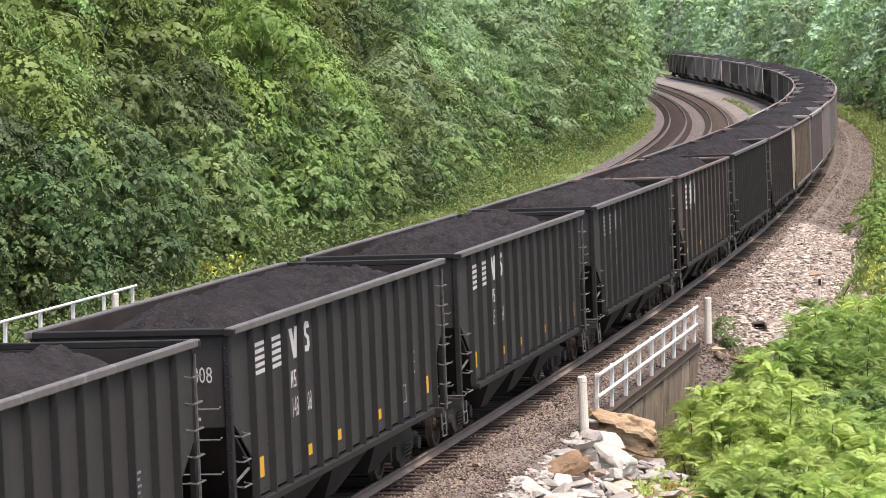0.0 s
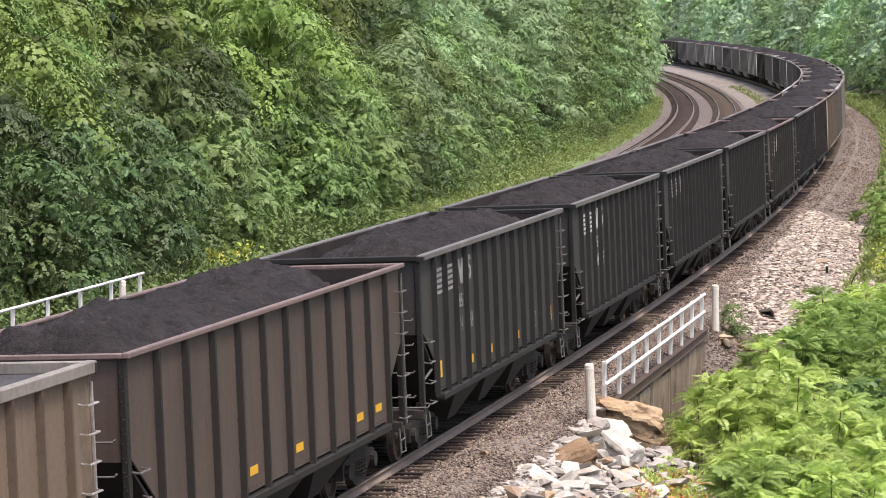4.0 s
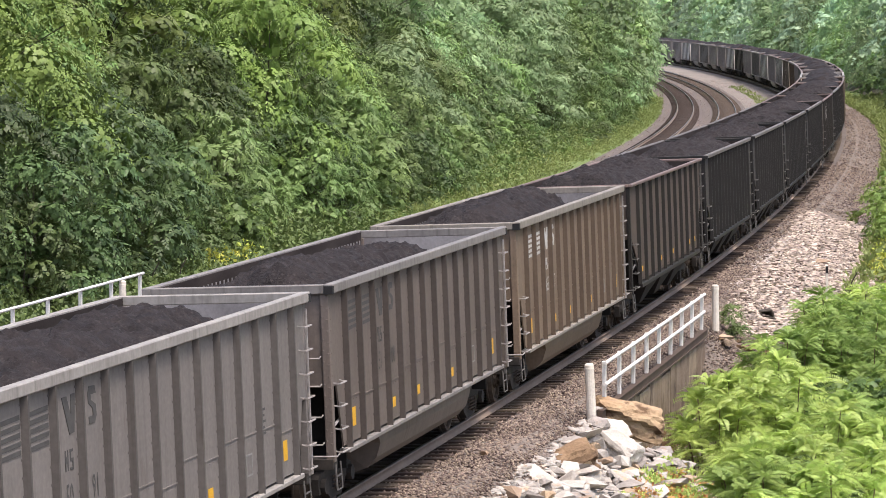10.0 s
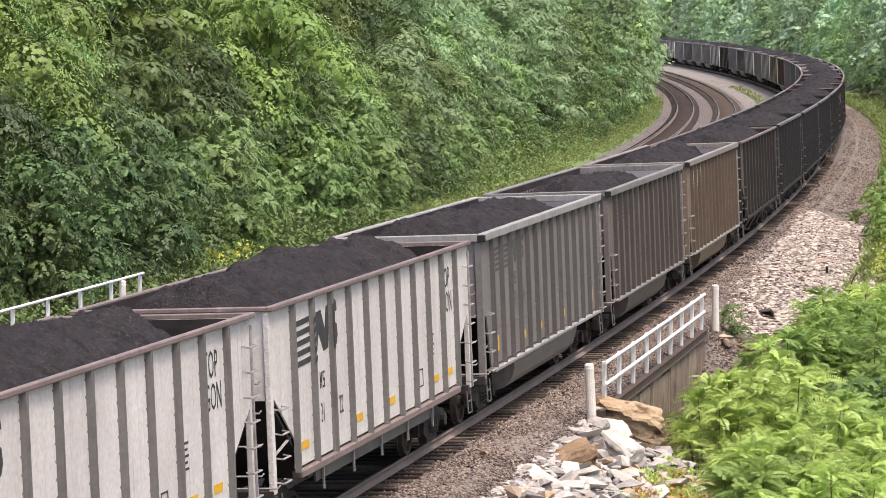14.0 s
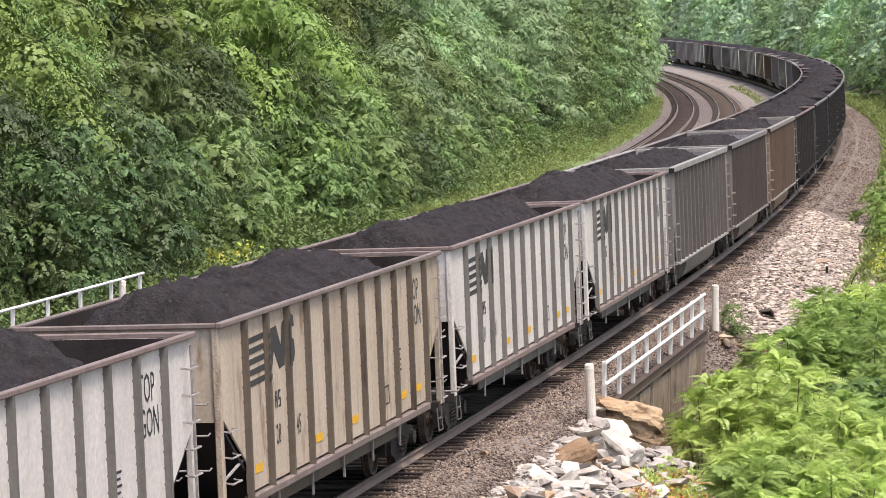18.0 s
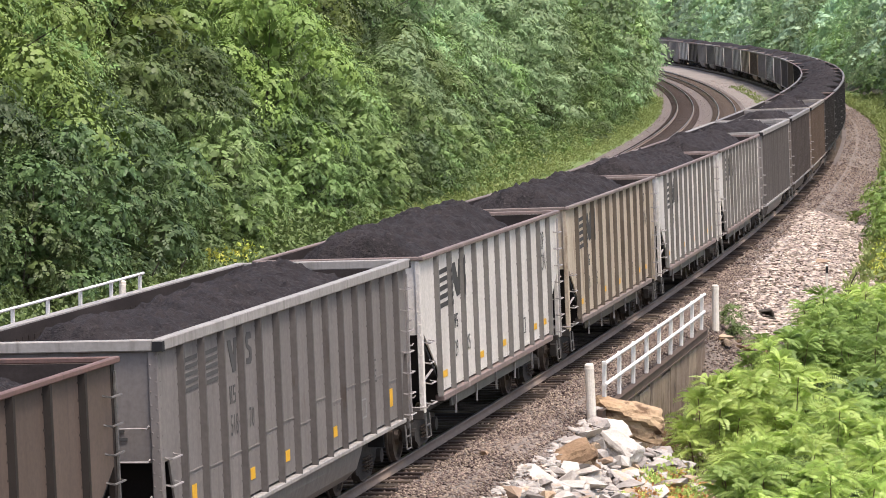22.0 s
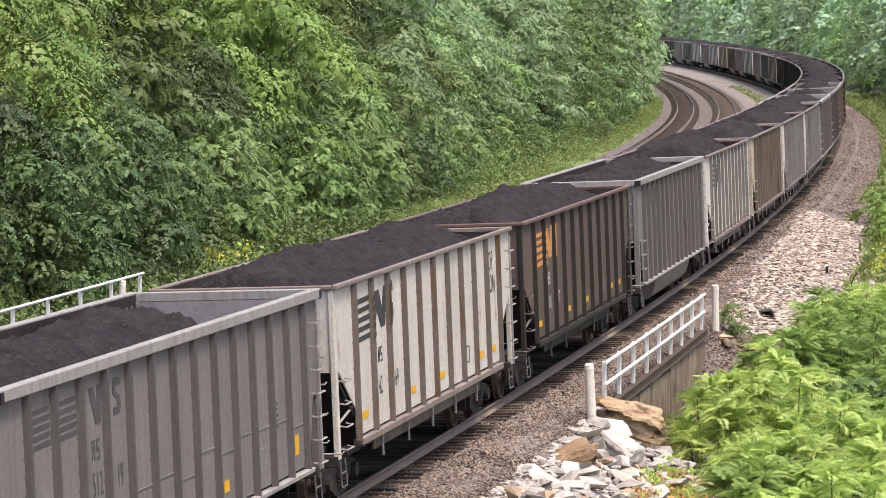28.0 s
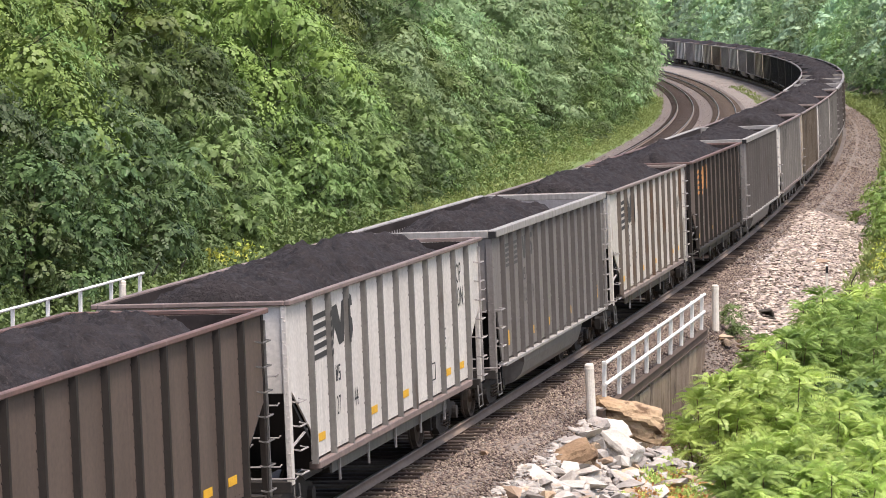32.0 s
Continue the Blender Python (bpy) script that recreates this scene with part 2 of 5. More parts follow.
YELLOW_WEED = leaf("goldenrod_leaf", (0.36, 0.4, 0.08), (0.5, 0.48, 0.1), 0.35, 0.35)
RED_WEED = leaf("reddening_leaf", (0.45, 0.16, 0.07), (0.36, 0.28, 0.1), 0.4, 0.3)
DRY_WEED = leaf("dry_weed_leaf", (0.26, 0.17, 0.09), (0.38, 0.27, 0.14), 0.35, 0.3)
PALE_BED = material("pale_gravel_bed", (0.1905, 0.1632, 0.144), (0.2611, 0.2278, 0.201), 0.35, 0.95, bump=0.8, bscale=8, spots=(0.1341, 0.1088, 0.09379), spot_scale=3, spot_at=0.56, w_random=False)
SCREE_BED = material("crushed_scree_bed", (0.33, 0.285, 0.255), (0.44, 0.39, 0.355), 1.2, 0.95, bump=1.0, bscale=9, spots=(0.2, 0.165, 0.145), spot_scale=5, spot_at=0.55, w_random=False)
GRASS_BED = material("grassy_verge", (0.105, 0.155, 0.048), (0.18, 0.238, 0.075), 1.2, 0.95, bump=1.0, bscale=12, spots=(0.07, 0.09, 0.035), spot_scale=4, spot_at=0.58, w_random=False)
SOIL = material("forest_floor", (0.055, 0.05, 0.028), (0.09, 0.08, 0.042), 0.3, 0.95, bump=0.8, bscale=4, w_random=False)


# ---------------------------------------------------------------- mesh helpers
def box(bm, x0, x1, y0, y1, z0, z1):
    v = [bm.verts.new(c) for c in ((x0, y0, z0), (x1, y0, z0), (x1, y1, z0), (x0, y1, z0), (x0, y0, z1), (x1, y0, z1), (x1, y1, z1), (x0, y1, z1))]
    for f in ((0, 3, 2, 1), (4, 5, 6, 7), (0, 1, 5, 4), (1, 2, 6, 5), (2, 3, 7, 6), (3, 0, 4, 7)):
        bm.faces.new([v[i] for i in f])
    return v


def prism(bm, pts, lo, hi, axis="x"):
    """A flat outline swept from lo to hi along an axis; pts are (y, z), (x, z) or (x, y)."""
    put = {"x": lambda a, b, c: (c, a, b), "y": lambda a, b, c: (a, c, b), "z": lambda a, b, c: (a, b, c)}[axis]
    lo_v = [bm.verts.new(put(a, b, lo)) for a, b in pts]
    hi_v = [bm.verts.new(put(a, b, hi)) for a, b in pts]
    n = len(pts)
    bm.faces.new(lo_v[::-1])
    bm.faces.new(hi_v)
    for i in range(n):
        bm.faces.new((lo_v[i], lo_v[(i + 1) % n], hi_v[(i + 1) % n], hi_v[i]))
    bmesh.ops.recalc_face_normals(bm, faces=bm.faces[:])


def rod(bm, pts, r, n=6):
    """A round bar along a line of points."""
    rings = []
    pts = [Vector(p) for p in pts]
    for i, p in enumerate(pts):
        d = (pts[min(i + 1, len(pts) - 1)] - pts[max(i - 1, 0)]).normalized()
        u = d.orthogonal().normalized()
        w = d.cross(u)
        rings.append([bm.verts.new(p + (u * math.cos(a) + w * math.sin(a)) * r) for a in (2 * math.pi * k / n for k in range(n))])
    for a, b in zip(rings, rings[1:]):
        for k in range(n):
            bm.faces.new((a[k], a[(k + 1) % n], b[(k + 1) % n], b[k]))
    bm.faces.new(rings[0][::-1])
    bm.faces.new(rings[-1])


def bevelled(bm, width=0.01):
    bmesh.ops.bevel(bm, geom=bm.edges[:], offset=width, segments=1, affect="EDGES")
    return bm


def mesh_of(name, bm, mat):
    me = bpy.data.meshes.new(name)
    bmesh.ops.recalc_face_normals(bm, faces=bm.faces[:])
    bm.to_mesh(me)
    bm.free()
    me.materials.append(mat)
    return me


def part(name, bm, mat, parent, label=""):
    """Links a bmesh, or a mesh made before, as one mesh object under a thing or a part."""
    me = bm if isinstance(bm, bpy.types.Mesh) else mesh_of(name, bm, mat)
    ob = new(name, me)
    ob.parent = parent
    return tagged(ob, label) if label else ob


CACHE = {}


def made(key, mat, build):
    """A mesh built once for each key and material."""
    k = (key, mat.name)
    if k not in CACHE:
        bm = bmesh.new()
        build(bm)
        CACHE[k] = mesh_of(mat.name, bm, mat)
    return CACHE[k]


def boxes_mesh(key, mat, *boxes, bev=0.0):
    def build(bm):
        for b in boxes:
            box(bm, *b)
        if bev:
            bevelled(bm, bev)
    return made(key, mat, build)


def raw_mesh(name, verts, faces, mat, smooth=False):
    """A mesh from numpy arrays of vertices and quads."""
    me = bpy.data.meshes.new(name)
    nv, nf, k = len(verts), len(faces), faces.shape[1]
    me.vertices.add(nv)
    me.vertices.foreach_set("co", np.asarray(verts, np.float32).ravel())
    me.loops.add(nf * k)
    me.loops.foreach_set("vertex_index", np.asarray(faces, np.int32).ravel())
    me.polygons.add(nf)
    me.polygons.foreach_set("loop_start", np.arange(0, nf * k, k, dtype=np.int32))
    me.polygons.foreach_set("loop_total", np.full(nf, k, np.int32))
    if smooth:
        me.polygons.foreach_set("use_smooth", np.ones(nf, bool))
    me.update(calc_edges=True)
    me.validate()
    me.materials.append(mat)
    return me


def text_mesh(body, size, mat):
    """Stencilled characters, facing +x, reading along +y."""
    k = ("text", body, size, mat.name)
    if k not in CACHE:
        cu = bpy.data.curves.new("stencil", "FONT")
        cu.body, cu.size, cu.resolution_u, cu.extrude = body, size, 2, 0.0
        ob = bpy.data.objects.new("stencil", cu)
        scene.collection.objects.link(ob)
        me = bpy.data.meshes.new_from_object(ob.evaluated_get(bpy.context.evaluated_depsgraph_get()))
        bpy.data.objects.remove(ob)
        me.transform(Matrix(((0, 0, 1, 0), (1, 0, 0, 0), (0, 1, 0, 0), (0, 0, 0, 1))) @ Matrix.Diagonal((0.62, 1, 1, 1)))
        me.materials.clear()
        me.materials.append(mat)
        CACHE[k] = me
    return CACHE[k]


# ---------------------------------------------------------------- ground
def smooth(a, b, x):
    t = min(1.0, max(0.0, (x - a) / (b - a)))
    return t * t * (3 - 2 * t)


def prof(lat, pts):
    return float(np.interp(lat, [p[0] for p in pts], [p[1] for p in pts]))


LEFT_SIDE = [(-400, 60), (-150, 30), (-60, 10), (-40, 6.0), (-28, 2.2), (-20, 0.2), (-15.5, -0.6), (-13.8, -0.3)]
RIGHT_NEAR = [(2.3, -0.22), (2.7, -0.32), (3.4, -0.75), (4.5, -1.3), (6, -2.1), (9, -2.8), (25, -3), (60, 2), (150, 20), (400, 50)]
RIGHT_GAP = [(2.3, -0.22), (2.8, -0.27), (2.84, -2.6), (4.5, -2.7), (6, -2.8), (9, -3.0), (25, -3), (60, 2), (150, 20), (400, 50)]
RIGHT_FAR = [(2.3, -0.25), (3.0, -0.45), (5.0, -0.6), (6.5, -0.5), (9, 0.3), (14, 1.5), (30, 6), (60, 12), (150, 30), (400, 60)]


def ground_z(s, lat):
    if lat <= 2.3:
        z = prof(lat, LEFT_SIDE) if lat < -13.8 else ((-0.23 if abs(lat) < 1.45 else -0.34) if min(abs(lat), abs(lat + 7.75), abs(lat + 11.55)) < 1.45 else -0.2)
    else:
        gap = smooth(66.6, 67.3, s) * (1 - smooth(80.5, 87.5, s))
        far = smooth(98, 150, s)
        z = (prof(lat, RIGHT_NEAR) * (1 - gap) + prof(lat, RIGHT_GAP) * gap) * (1 - far) + prof(lat, RIGHT_FAR) * far
    return z + (lat * math.sin(BANK) if -14 < lat < 2.4 else (-0.5 * max(0.0, 1 - (-14 - lat) / 3) if -17 < lat <= -14 else (0.1 * max(0, 1 - (lat - 2.4)) if 2.4 <= lat < 3.4 else 0)))


def build_ground():
    ss = np.concatenate([np.arange(-120, 40, 8), np.arange(40, 66, 1.0), np.array([66, 66.6, 67.0, 67.3]), np.arange(68, 82, 1.0), np.arange(82, 90, 0.6), np.arange(90.5, 150, 1.5), np.arange(150, 480, 5), np.arange(480, 1300, 20)])
    lats = np.array([-400, -150, -90, -60, -48, -40, -34, -28, -24, -20, -18, -16.5, -15.5, -14.6, -13.8, -12, -9, -6, -3, -1.6, -1.3, 0, 1.3, 1.6, 2.0, 2.3, 2.55, 2.8, 2.84, 3.1, 3.4, 3.9, 4.5, 5, 5.5, 6, 6.5, 7.5, 9, 11, 14, 18, 25, 30, 40, 60, 90, 150, 400])
    verts = []
    for s in ss:
        for la in lats:
            v = at(s, la, ground_z(s, la))
            k = 0.03 if -14 < la < 6.5 else (0.1 if abs(la) < 12 else 0.5)
            v.z += k * noise.noise((v.x * 0.5, v.y * 0.5, 1.7))
            verts.append(v)
    nl = len(lats)
    faces, idx = [], []
    for i in range(len(ss) - 1):
        for j in range(nl - 1):
            faces.append((i * nl + j, i * nl + j + 1, (i + 1) * nl + j + 1, (i + 1) * nl + j))
            mid, sm = (lats[j] + lats[j + 1]) / 2, (ss[i] + ss[i + 1]) / 2
            bed = min(abs(mid), abs(mid + 7.75), abs(mid + 11.55)) < 1.5
            idx.append(5 if sm > 112 and -19.5 < mid < -14.0 or sm > 170 and 5.2 < mid < 8 else 4 if sm > 150 and not bed and -14.0 < mid < -1.4 else 3 if 92 < sm < 137 and 1.9 + (0.6 if sm < 98 else 0) < mid < 6 else 1 if bed else (0 if -14.4 < mid < (6.6 if sm < 100 else 5.2) else 2))
    # out to the horizon
    ring = [i * nl for i in range(len(ss))] + [(len(ss) - 1) * nl + j for j in range(1, nl)] + [i * nl + nl - 1 for i in range(len(ss) - 2, -1, -1)] + [j for j in range(nl - 2, 0, -1)]
    base = len(verts)
    for r in ring:
        v = verts[r]
        c = Vector((-200, 550, 0))
        w = c + (Vector((v.x, v.y, 0)) - c) * 5
        verts.append(Vector((w.x, w.y, 60 if v.z > 5 else v.z * 3)))
    for k in range(len(ring)):
        k2 = (k + 1) % len(ring)
        faces.append((ring[k], base + k, base + k2, ring[k2]))
        idx.append(2)
    me = raw_mesh("ground", np.array([tuple(v) for v in verts]), np.array(faces), BALLAST, True)
    me.materials.append(TRACK_BED)
    me.materials.append(SOIL)
    me.materials.append(SCREE_BED)
    me.materials.append(PALE_BED)
    me.materials.append(GRASS_BED)
    me.polygons.foreach_set("material_index", np.array(idx, np.int32))
    tagged(new("ground", me), "stony railway bed between wooded slopes", "ground", kind="structure")


build_ground()


# ---------------------------------------------------------------- tracks
def rail_mesh(s0, s1, step, lat, profile, mat, bank=BANK):
    ss = np.arange(s0, s1 + 0.01, step)
    k = len(profile)
    verts, faces = [], []
    for i, s in enumerate(ss):
        for x, z in profile:
            verts.append(tuple(at(s, lat + x, z, bank)))
        if i:
            for j in range(k):
                faces.append(((i - 1) * k + j, (i - 1) * k + (j + 1) % k, i * k + (j + 1) % k, i * k + j))
    return raw_mesh("rail", np.array(verts), np.array(faces), mat)


FOOT = [(-0.07, -0.17), (0.07, -0.17), (0.07, -0.155), (0.012, -0.135), (0.012, -0.05), (0.036, -0.035), (0.036, -0.008), (-0.036, -0.008), (-0.036, -0.035), (-0.012, -0.05), (-0.012, -0.135), (-0.07, -0.155)]
HEAD = [(-0.03, -0.009), (0.03, -0.009), (0.028, 0.0), (-0.028, 0.0)]


def tie_mesh(seed):
    rng = random.Random(seed)
    bm = bmesh.new()
    box(bm, -1.3 + rng.uniform(-0.06, 0.06), 1.3 + rng.uniform(-0.1, 0.08), -0.1, 0.1, -0.38, -0.165)
    bevelled(bm, 0.012)
    for v in bm.verts:
        v.co += Vector((rng.uniform(-1, 1), rng.uniform(-1, 1), rng.uniform(-1, 1))) * 0.014
    return mesh_of("tie", bm, TIE)


TIES = [tie_mesh(i) for i in range(6)]


def build_track(lat, s_from, s_to, label):
    root = tagged(new("railway_track"), label, "railway track", kind="structure")
    for side in (-0.7535, 0.7535):
        r = part("rail", rail_mesh(s_from, s_to, 2.0, lat + side, FOOT, RAIL_STEEL), RAIL_STEEL, root)
        part("rail_head", rail_mesh(s_from, s_to, 2.0, lat + side, HEAD, RAIL_HEAD), RAIL_HEAD, r, "polished steel running surface")
    return root


track_near = build_track(0.0, -40, 700, "standard gauge track with weathered wooden ties")
track_mid = build_track(-7.75, 60, 640, "empty curving track with rusty rails")
track_far = build_track(-11.55, 60, 640, "empty curving inner track with rusty rails")


def far_ties(lat, s0, s1, root):
    vs, fs = [], []
    rng = random.Random(int(s0 + lat * 7))
    s = s0
    while s < s1:
        b = len(vs)
        for dz in (-0.3, -0.178 + rng.uniform(-0.01, 0.01)):
            for dx, dy in ((-1.3, -0.11), (1.3, -0.11), (1.3, 0.11), (-1.3, 0.11)):
                vs.append(tuple(at(s + dy, lat + dx, dz, BANK)))
        fs += [(b, b + 1, b + 5, b + 4), (b + 1, b + 2, b + 6, b + 5), (b + 2, b + 3, b + 7, b + 6), (b + 3, b, b + 4, b + 7), (b + 4, b + 5, b + 6, b + 7)]
        s += 0.52
    tagged(part("tie_rows", raw_mesh("tie_rows", np.array(vs), np.array(fs), TIE), TIE, root), kind="stuff")


far_ties(0.0, 185, 600, track_near)
far_ties(-7.75, 110, 560, track_mid)
far_ties(-11.55, 110, 560, track_far)


# ---------------------------------------------------------------- bridge: girder, headwall, railings, white posts
def build_bridge():
    root = tagged(new("bridge_headwall"), "weathered concrete wall under a rusted steel girder", "bridge wall", kind="structure")

    def run(name, s0, s1, x0, x1, z0, z1, mat, n=10, label=""):
        bm = bmesh.new()
        rows = []
        for i in range(n + 1):
            s = s0 + (s1 - s0) * i / n
            rows.append([bm.verts.new(at(s, x, z)) for x, z in ((x0, z0), (x1, z0), (x1, z1), (x0, z1))])
        for a, b in zip(rows, rows[1:]):
            for k in range(4):
                bm.faces.new((a[k], a[(k + 1) % 4], b[(k + 1) % 4], b[k]))
        bm.faces.new(rows[0])
        bm.faces.new(rows[-1][::-1])
        return part(name, bm, mat, root, label)
    run("wall", 66.5, 85.2, 2.5, 2.86, -3.6, -0.39, CONCRETE)
    rng = random.Random(3)
    s = 66.6
    while s < 83.4:
        w = rng.uniform(1.5, 2.3)
        bm = bmesh.new()
        box(bm, 0.0, 0.05 + rng.uniform(0, 0.03), 0.0, w - 0.018, -3.5, -0.4 - rng.uniform(0.0, 0.12))
        for v in bm.verts:
            v.co.x += rng.uniform(-0.01, 0.02)
        ob = part("panel", bevelled(bm, 0.012), CONCRETE, root)
        ob.matrix_basis = on_line(s, 2.862, 0)
        s += w
    run("ledge", 66.6, 80.0, 2.86, 3.06, -2.2, -1.98, CONCRETE, label="crumbling concrete ledge")
    run("girder", 67.0, 85.4, 2.86, 2.97, -0.36, -0.2, GIRDER, label="rusted steel edge girder")
    run("flange", 67.0, 85.4, 2.84, 2.99, -0.2, -0.175, GIRDER)
    run("flange", 67.0, 85.4, 2.8, 3.0, -0.39, -0.36, GIRDER)


build_bridge()


def build_railing(s0, s1, lat, z0, h, n, label):
    m = on_line((s0 + s1) / 2, lat, 0)
    inv = m.inverted()
    root = tagged(new("railing"), label, "railing")
    root.matrix_basis = m
    rng = random.Random(4)

    def loc(s, x, z):
        return inv @ at(s, lat + x, z)
    for i in range(n):
        s = s0 + (s1 - s0) * i / (n - 1)
        a, b = loc(s, 0, z0), loc(s + rng.uniform(-0.03, 0.03), 0, z0 + h)
        bm = bmesh.new()
        q = box(bm, -0.045, 0.045, -0.045, 0.045, 0, 1)
        for v in q:
            p = a.lerp(b, v.co.z)
            v.co = Vector((p.x + v.co.x, p.y + v.co.y, p.z))
        part("post", bevelled(bm, 0.01), RAIL_PAINT, root)
    for hz in (h - 0.02, h * 0.5):
        bm = bmesh.new()
        rod(bm, [loc(s0 - 0.25 + (s1 - s0 + 0.4) * k / 6, 0.06, z0 + hz) for k in range(7)], 0.04, 8)
        part("rail_bar", bm, RAIL_PAINT, root)


build_railing(67.9, 84.9, 2.86, -0.18, 0.97, 9, "white-painted steel pipe railing on the bridge edge")
build_railing(56.0, 86.0, -13.1, -0.5, 1.5, 12, "white-painted railing on the far bridge edge")


def white_post(s, lat, z0, h, lean, label):
    bm = bmesh.new()
    n = 14
    prof_ = [(0.105, 0), (0.1, h * 0.5), (0.098, h - 0.14), (0.104, h - 0.135), (0.104, h - 0.11), (0.1, h - 0.105), (0.1, h - 0.04), (0.075, h - 0.008), (0.0, h)]
    rings = []
    for r, z in prof_[:-1]:
        rings.append([bm.verts.new((r * math.cos(2 * math.pi * k / n), r * math.sin(2 * math.pi * k / n), z)) for k in range(n)])
    for a, b in zip(rings, rings[1:]):
        for k in range(n):
            bm.faces.new((a[k], a[(k + 1) % n], b[(k + 1) % n], b[k]))
    bm.faces.new(rings[0][::-1])
    bm.faces.new(rings[-1])
    root = tagged(new("marker_post", mesh_of("marker_post", bm, POST_PAINT)), label, "post")
    root.matrix_basis = on_line(s, lat, z0) @ pose(0, 0, 0, 0, lean, 0)
    return root


white_post(66.4, 2.84, -0.38, 1.28, -3, "leaning off-white pipe post at the bridge end")
white_post(87.2, 2.98, -0.42, 1.28, -1, "off-white pipe post at the bridge end")
white_post(84.0, -13.0, -0.5, 1.45, 0, "off-white pipe post beside the far railing")


# ---------------------------------------------------------------- coal cars
LEN = 14.85


FIRST = {"tub": 0.98, "flat": 1.33, "bay": 1.1}     # from the end to the first post


def side_outline(kind, y0, y1, half, top, low):
    """The outline of a bay of the side between y0 and y1, cut away at the car's ends."""
    first = FIRST[kind]

    def floor(y):
        d = half - abs(y)
        if kind == "tub":
            return 2.2 if d < 0.4 else max(low, 2.2 - (d - 0.4) * 3.2)
        return 2.42 - max(0.0, d - 0.2) * 0.68 if d < first else low
    ys = [y0, y1]
    if kind == "tub":
        for b in (half - 0.4, half - 0.4 - (2.2 - low) / 3.2):
            ys += [v for v in (b, -b) if y0 < v < y1]
    else:
        for b in (half - 0.2, half - first - 0.001, half - first + 0.001):
            ys += [v for v in (b, -b) if y0 < v < y1]
    ys = sorted(ys)
    return [(y0, top), *[(y, floor(y)) for y in ys], (y1, top)]


def coal_mesh(half, top, seed, heap, drop, near, deep):
    rng = random.Random(seed)
    nx, ny = (44, 190) if near else (14, 60)
    verts, faces = [], []
    ox = rng.uniform(0, 500)
    base = top - (0.64 if deep else 0.55)
    for j in range(ny + 1):
        v = j / ny
        y = (v * 2 - 1) * (half - 0.12)
        lo = smooth(0, drop[0], half - 0.12 + y)
        hi = smooth(0, drop[1], half - 0.12 - y)
        for i in range(nx + 1):
            u = i / nx * 2 - 1
            x = u * 1.43
            crown = (1 - abs(u) ** 1.9)
            along = min(lo, hi)
            z = base + (0.3 + heap * crown) * along - (1 - along) * 0.75 - 0.12 * (1 - crown)
            p = (x * 0.9 + ox, y * 0.55, seed * 0.37)
            z += 0.2 * noise.noise(p) * along + 0.1 * noise.noise((x * 2.4 + ox, y * 1.9, 3.3)) + 0.075 * abs(noise.noise((x * 5 + ox, y * 4.2, 8.3))) + 0.09 * noise.noise((x * 6.5 + ox, y * 5.5, 5.1)) + 0.04 * noise.noise((x * 13 + ox, y * 11, 5.1)) + rng.uniform(-0.018, 0.018)
            z = min(z, top - 0.1) if abs(u) > 0.97 else z
            verts.append((x, y, z))
    for j in range(ny):
        for i in range(nx):
            a = j * (nx + 1) + i
            faces.append((a, a + 1, a + nx + 2, a + nx + 1))
    return raw_mesh("coal", np.array(verts), np.array(faces), COAL, True)


def wheelset_mesh():
    def build(bm):
        for sx in (-1, 1):
            n = 14
            prof_ = [(0.06, 0.62), (0.2, 0.7), (0.36, 0.705), (0.4, 0.66), (0.49, 0.675), (0.487, 0.705), (0.46, 0.715), (0.45, 0.8), (0.39, 0.8), (0.36, 0.745), (0.16, 0.77), (0.13, 0.83), (0.0001, 0.83)]
            rings = [[bm.verts.new((sx * x, r * math.cos(2 * math.pi * k / n), r * math.sin(2 * math.pi * k / n))) for k in range(n)] for r, x in prof_]
            for a, b in zip(rings, rings[1:]):
                for k in range(n):
                    bm.faces.new((a[k], a[(k + 1) % n], b[(k + 1) % n], b[k]))
        rod(bm, [(-0.98, 0, 0), (0.98, 0, 0)], 0.075, 10)
    return made("wheelset", WHEEL, build)


def side_frame_mesh():
    def build(bm):
        outer = [(-1.12, 0.36), (-1.12, 0.62), (-0.98, 0.68), (-0.72, 0.7), (-0.42, 0.86), (0.42, 0.86), (0.72, 0.7), (0.98, 0.68), (1.12, 0.62), (1.12, 0.36), (0.86, 0.36), (0.74, 0.46), (0.36, 0.2), (-0.36, 0.2), (-0.74, 0.46), (-0.86, 0.36)]
        prism(bm, outer, -0.07, 0.07, "x")
        for y in (-0.89, 0.89):
            prism(bm, [(y + 0.13 * math.cos(a), 0.48 + 0.13 * math.sin(a)) for a in (2 * math.pi * k / 10 for k in range(10))], 0.07, 0.15, "x")
    return made("side_frame", UNDER, build)


def spring_mesh():
    def build(bm):
        for k in range(3):
            y = (k - 1) * 0.17
            rod(bm, [(0.09 * math.cos(a) * 0.6, y + 0.07 * math.sin(a), 0.3 + 0.26 * a / (2 * math.pi * 4)) for a in (math.pi / 4 * i for i in range(33))], 0.016, 4)
    return made("spring", WHEEL, build)


WHEELS = []


def rivet(bm, place, way, r):
    """A small domed head standing out along way (x or y)."""
    x, y, z = place
    t = bm.verts.new((x + way[0] * r * 0.8, y + way[1] * r * 0.8, z))
    u = (0, 1) if way[0] else (1, 0)
    b4 = [bm.verts.new((x + u[0] * a * r - way[0] * 0.003, y + u[1] * a * r - way[1] * 0.003, z + b * r)) for a, b in ((-1, -1), (1, -1), (1, 1), (-1, 1))]
    for i in range(4):
        bm.faces.new((b4[i], b4[(i + 1) % 4], t))


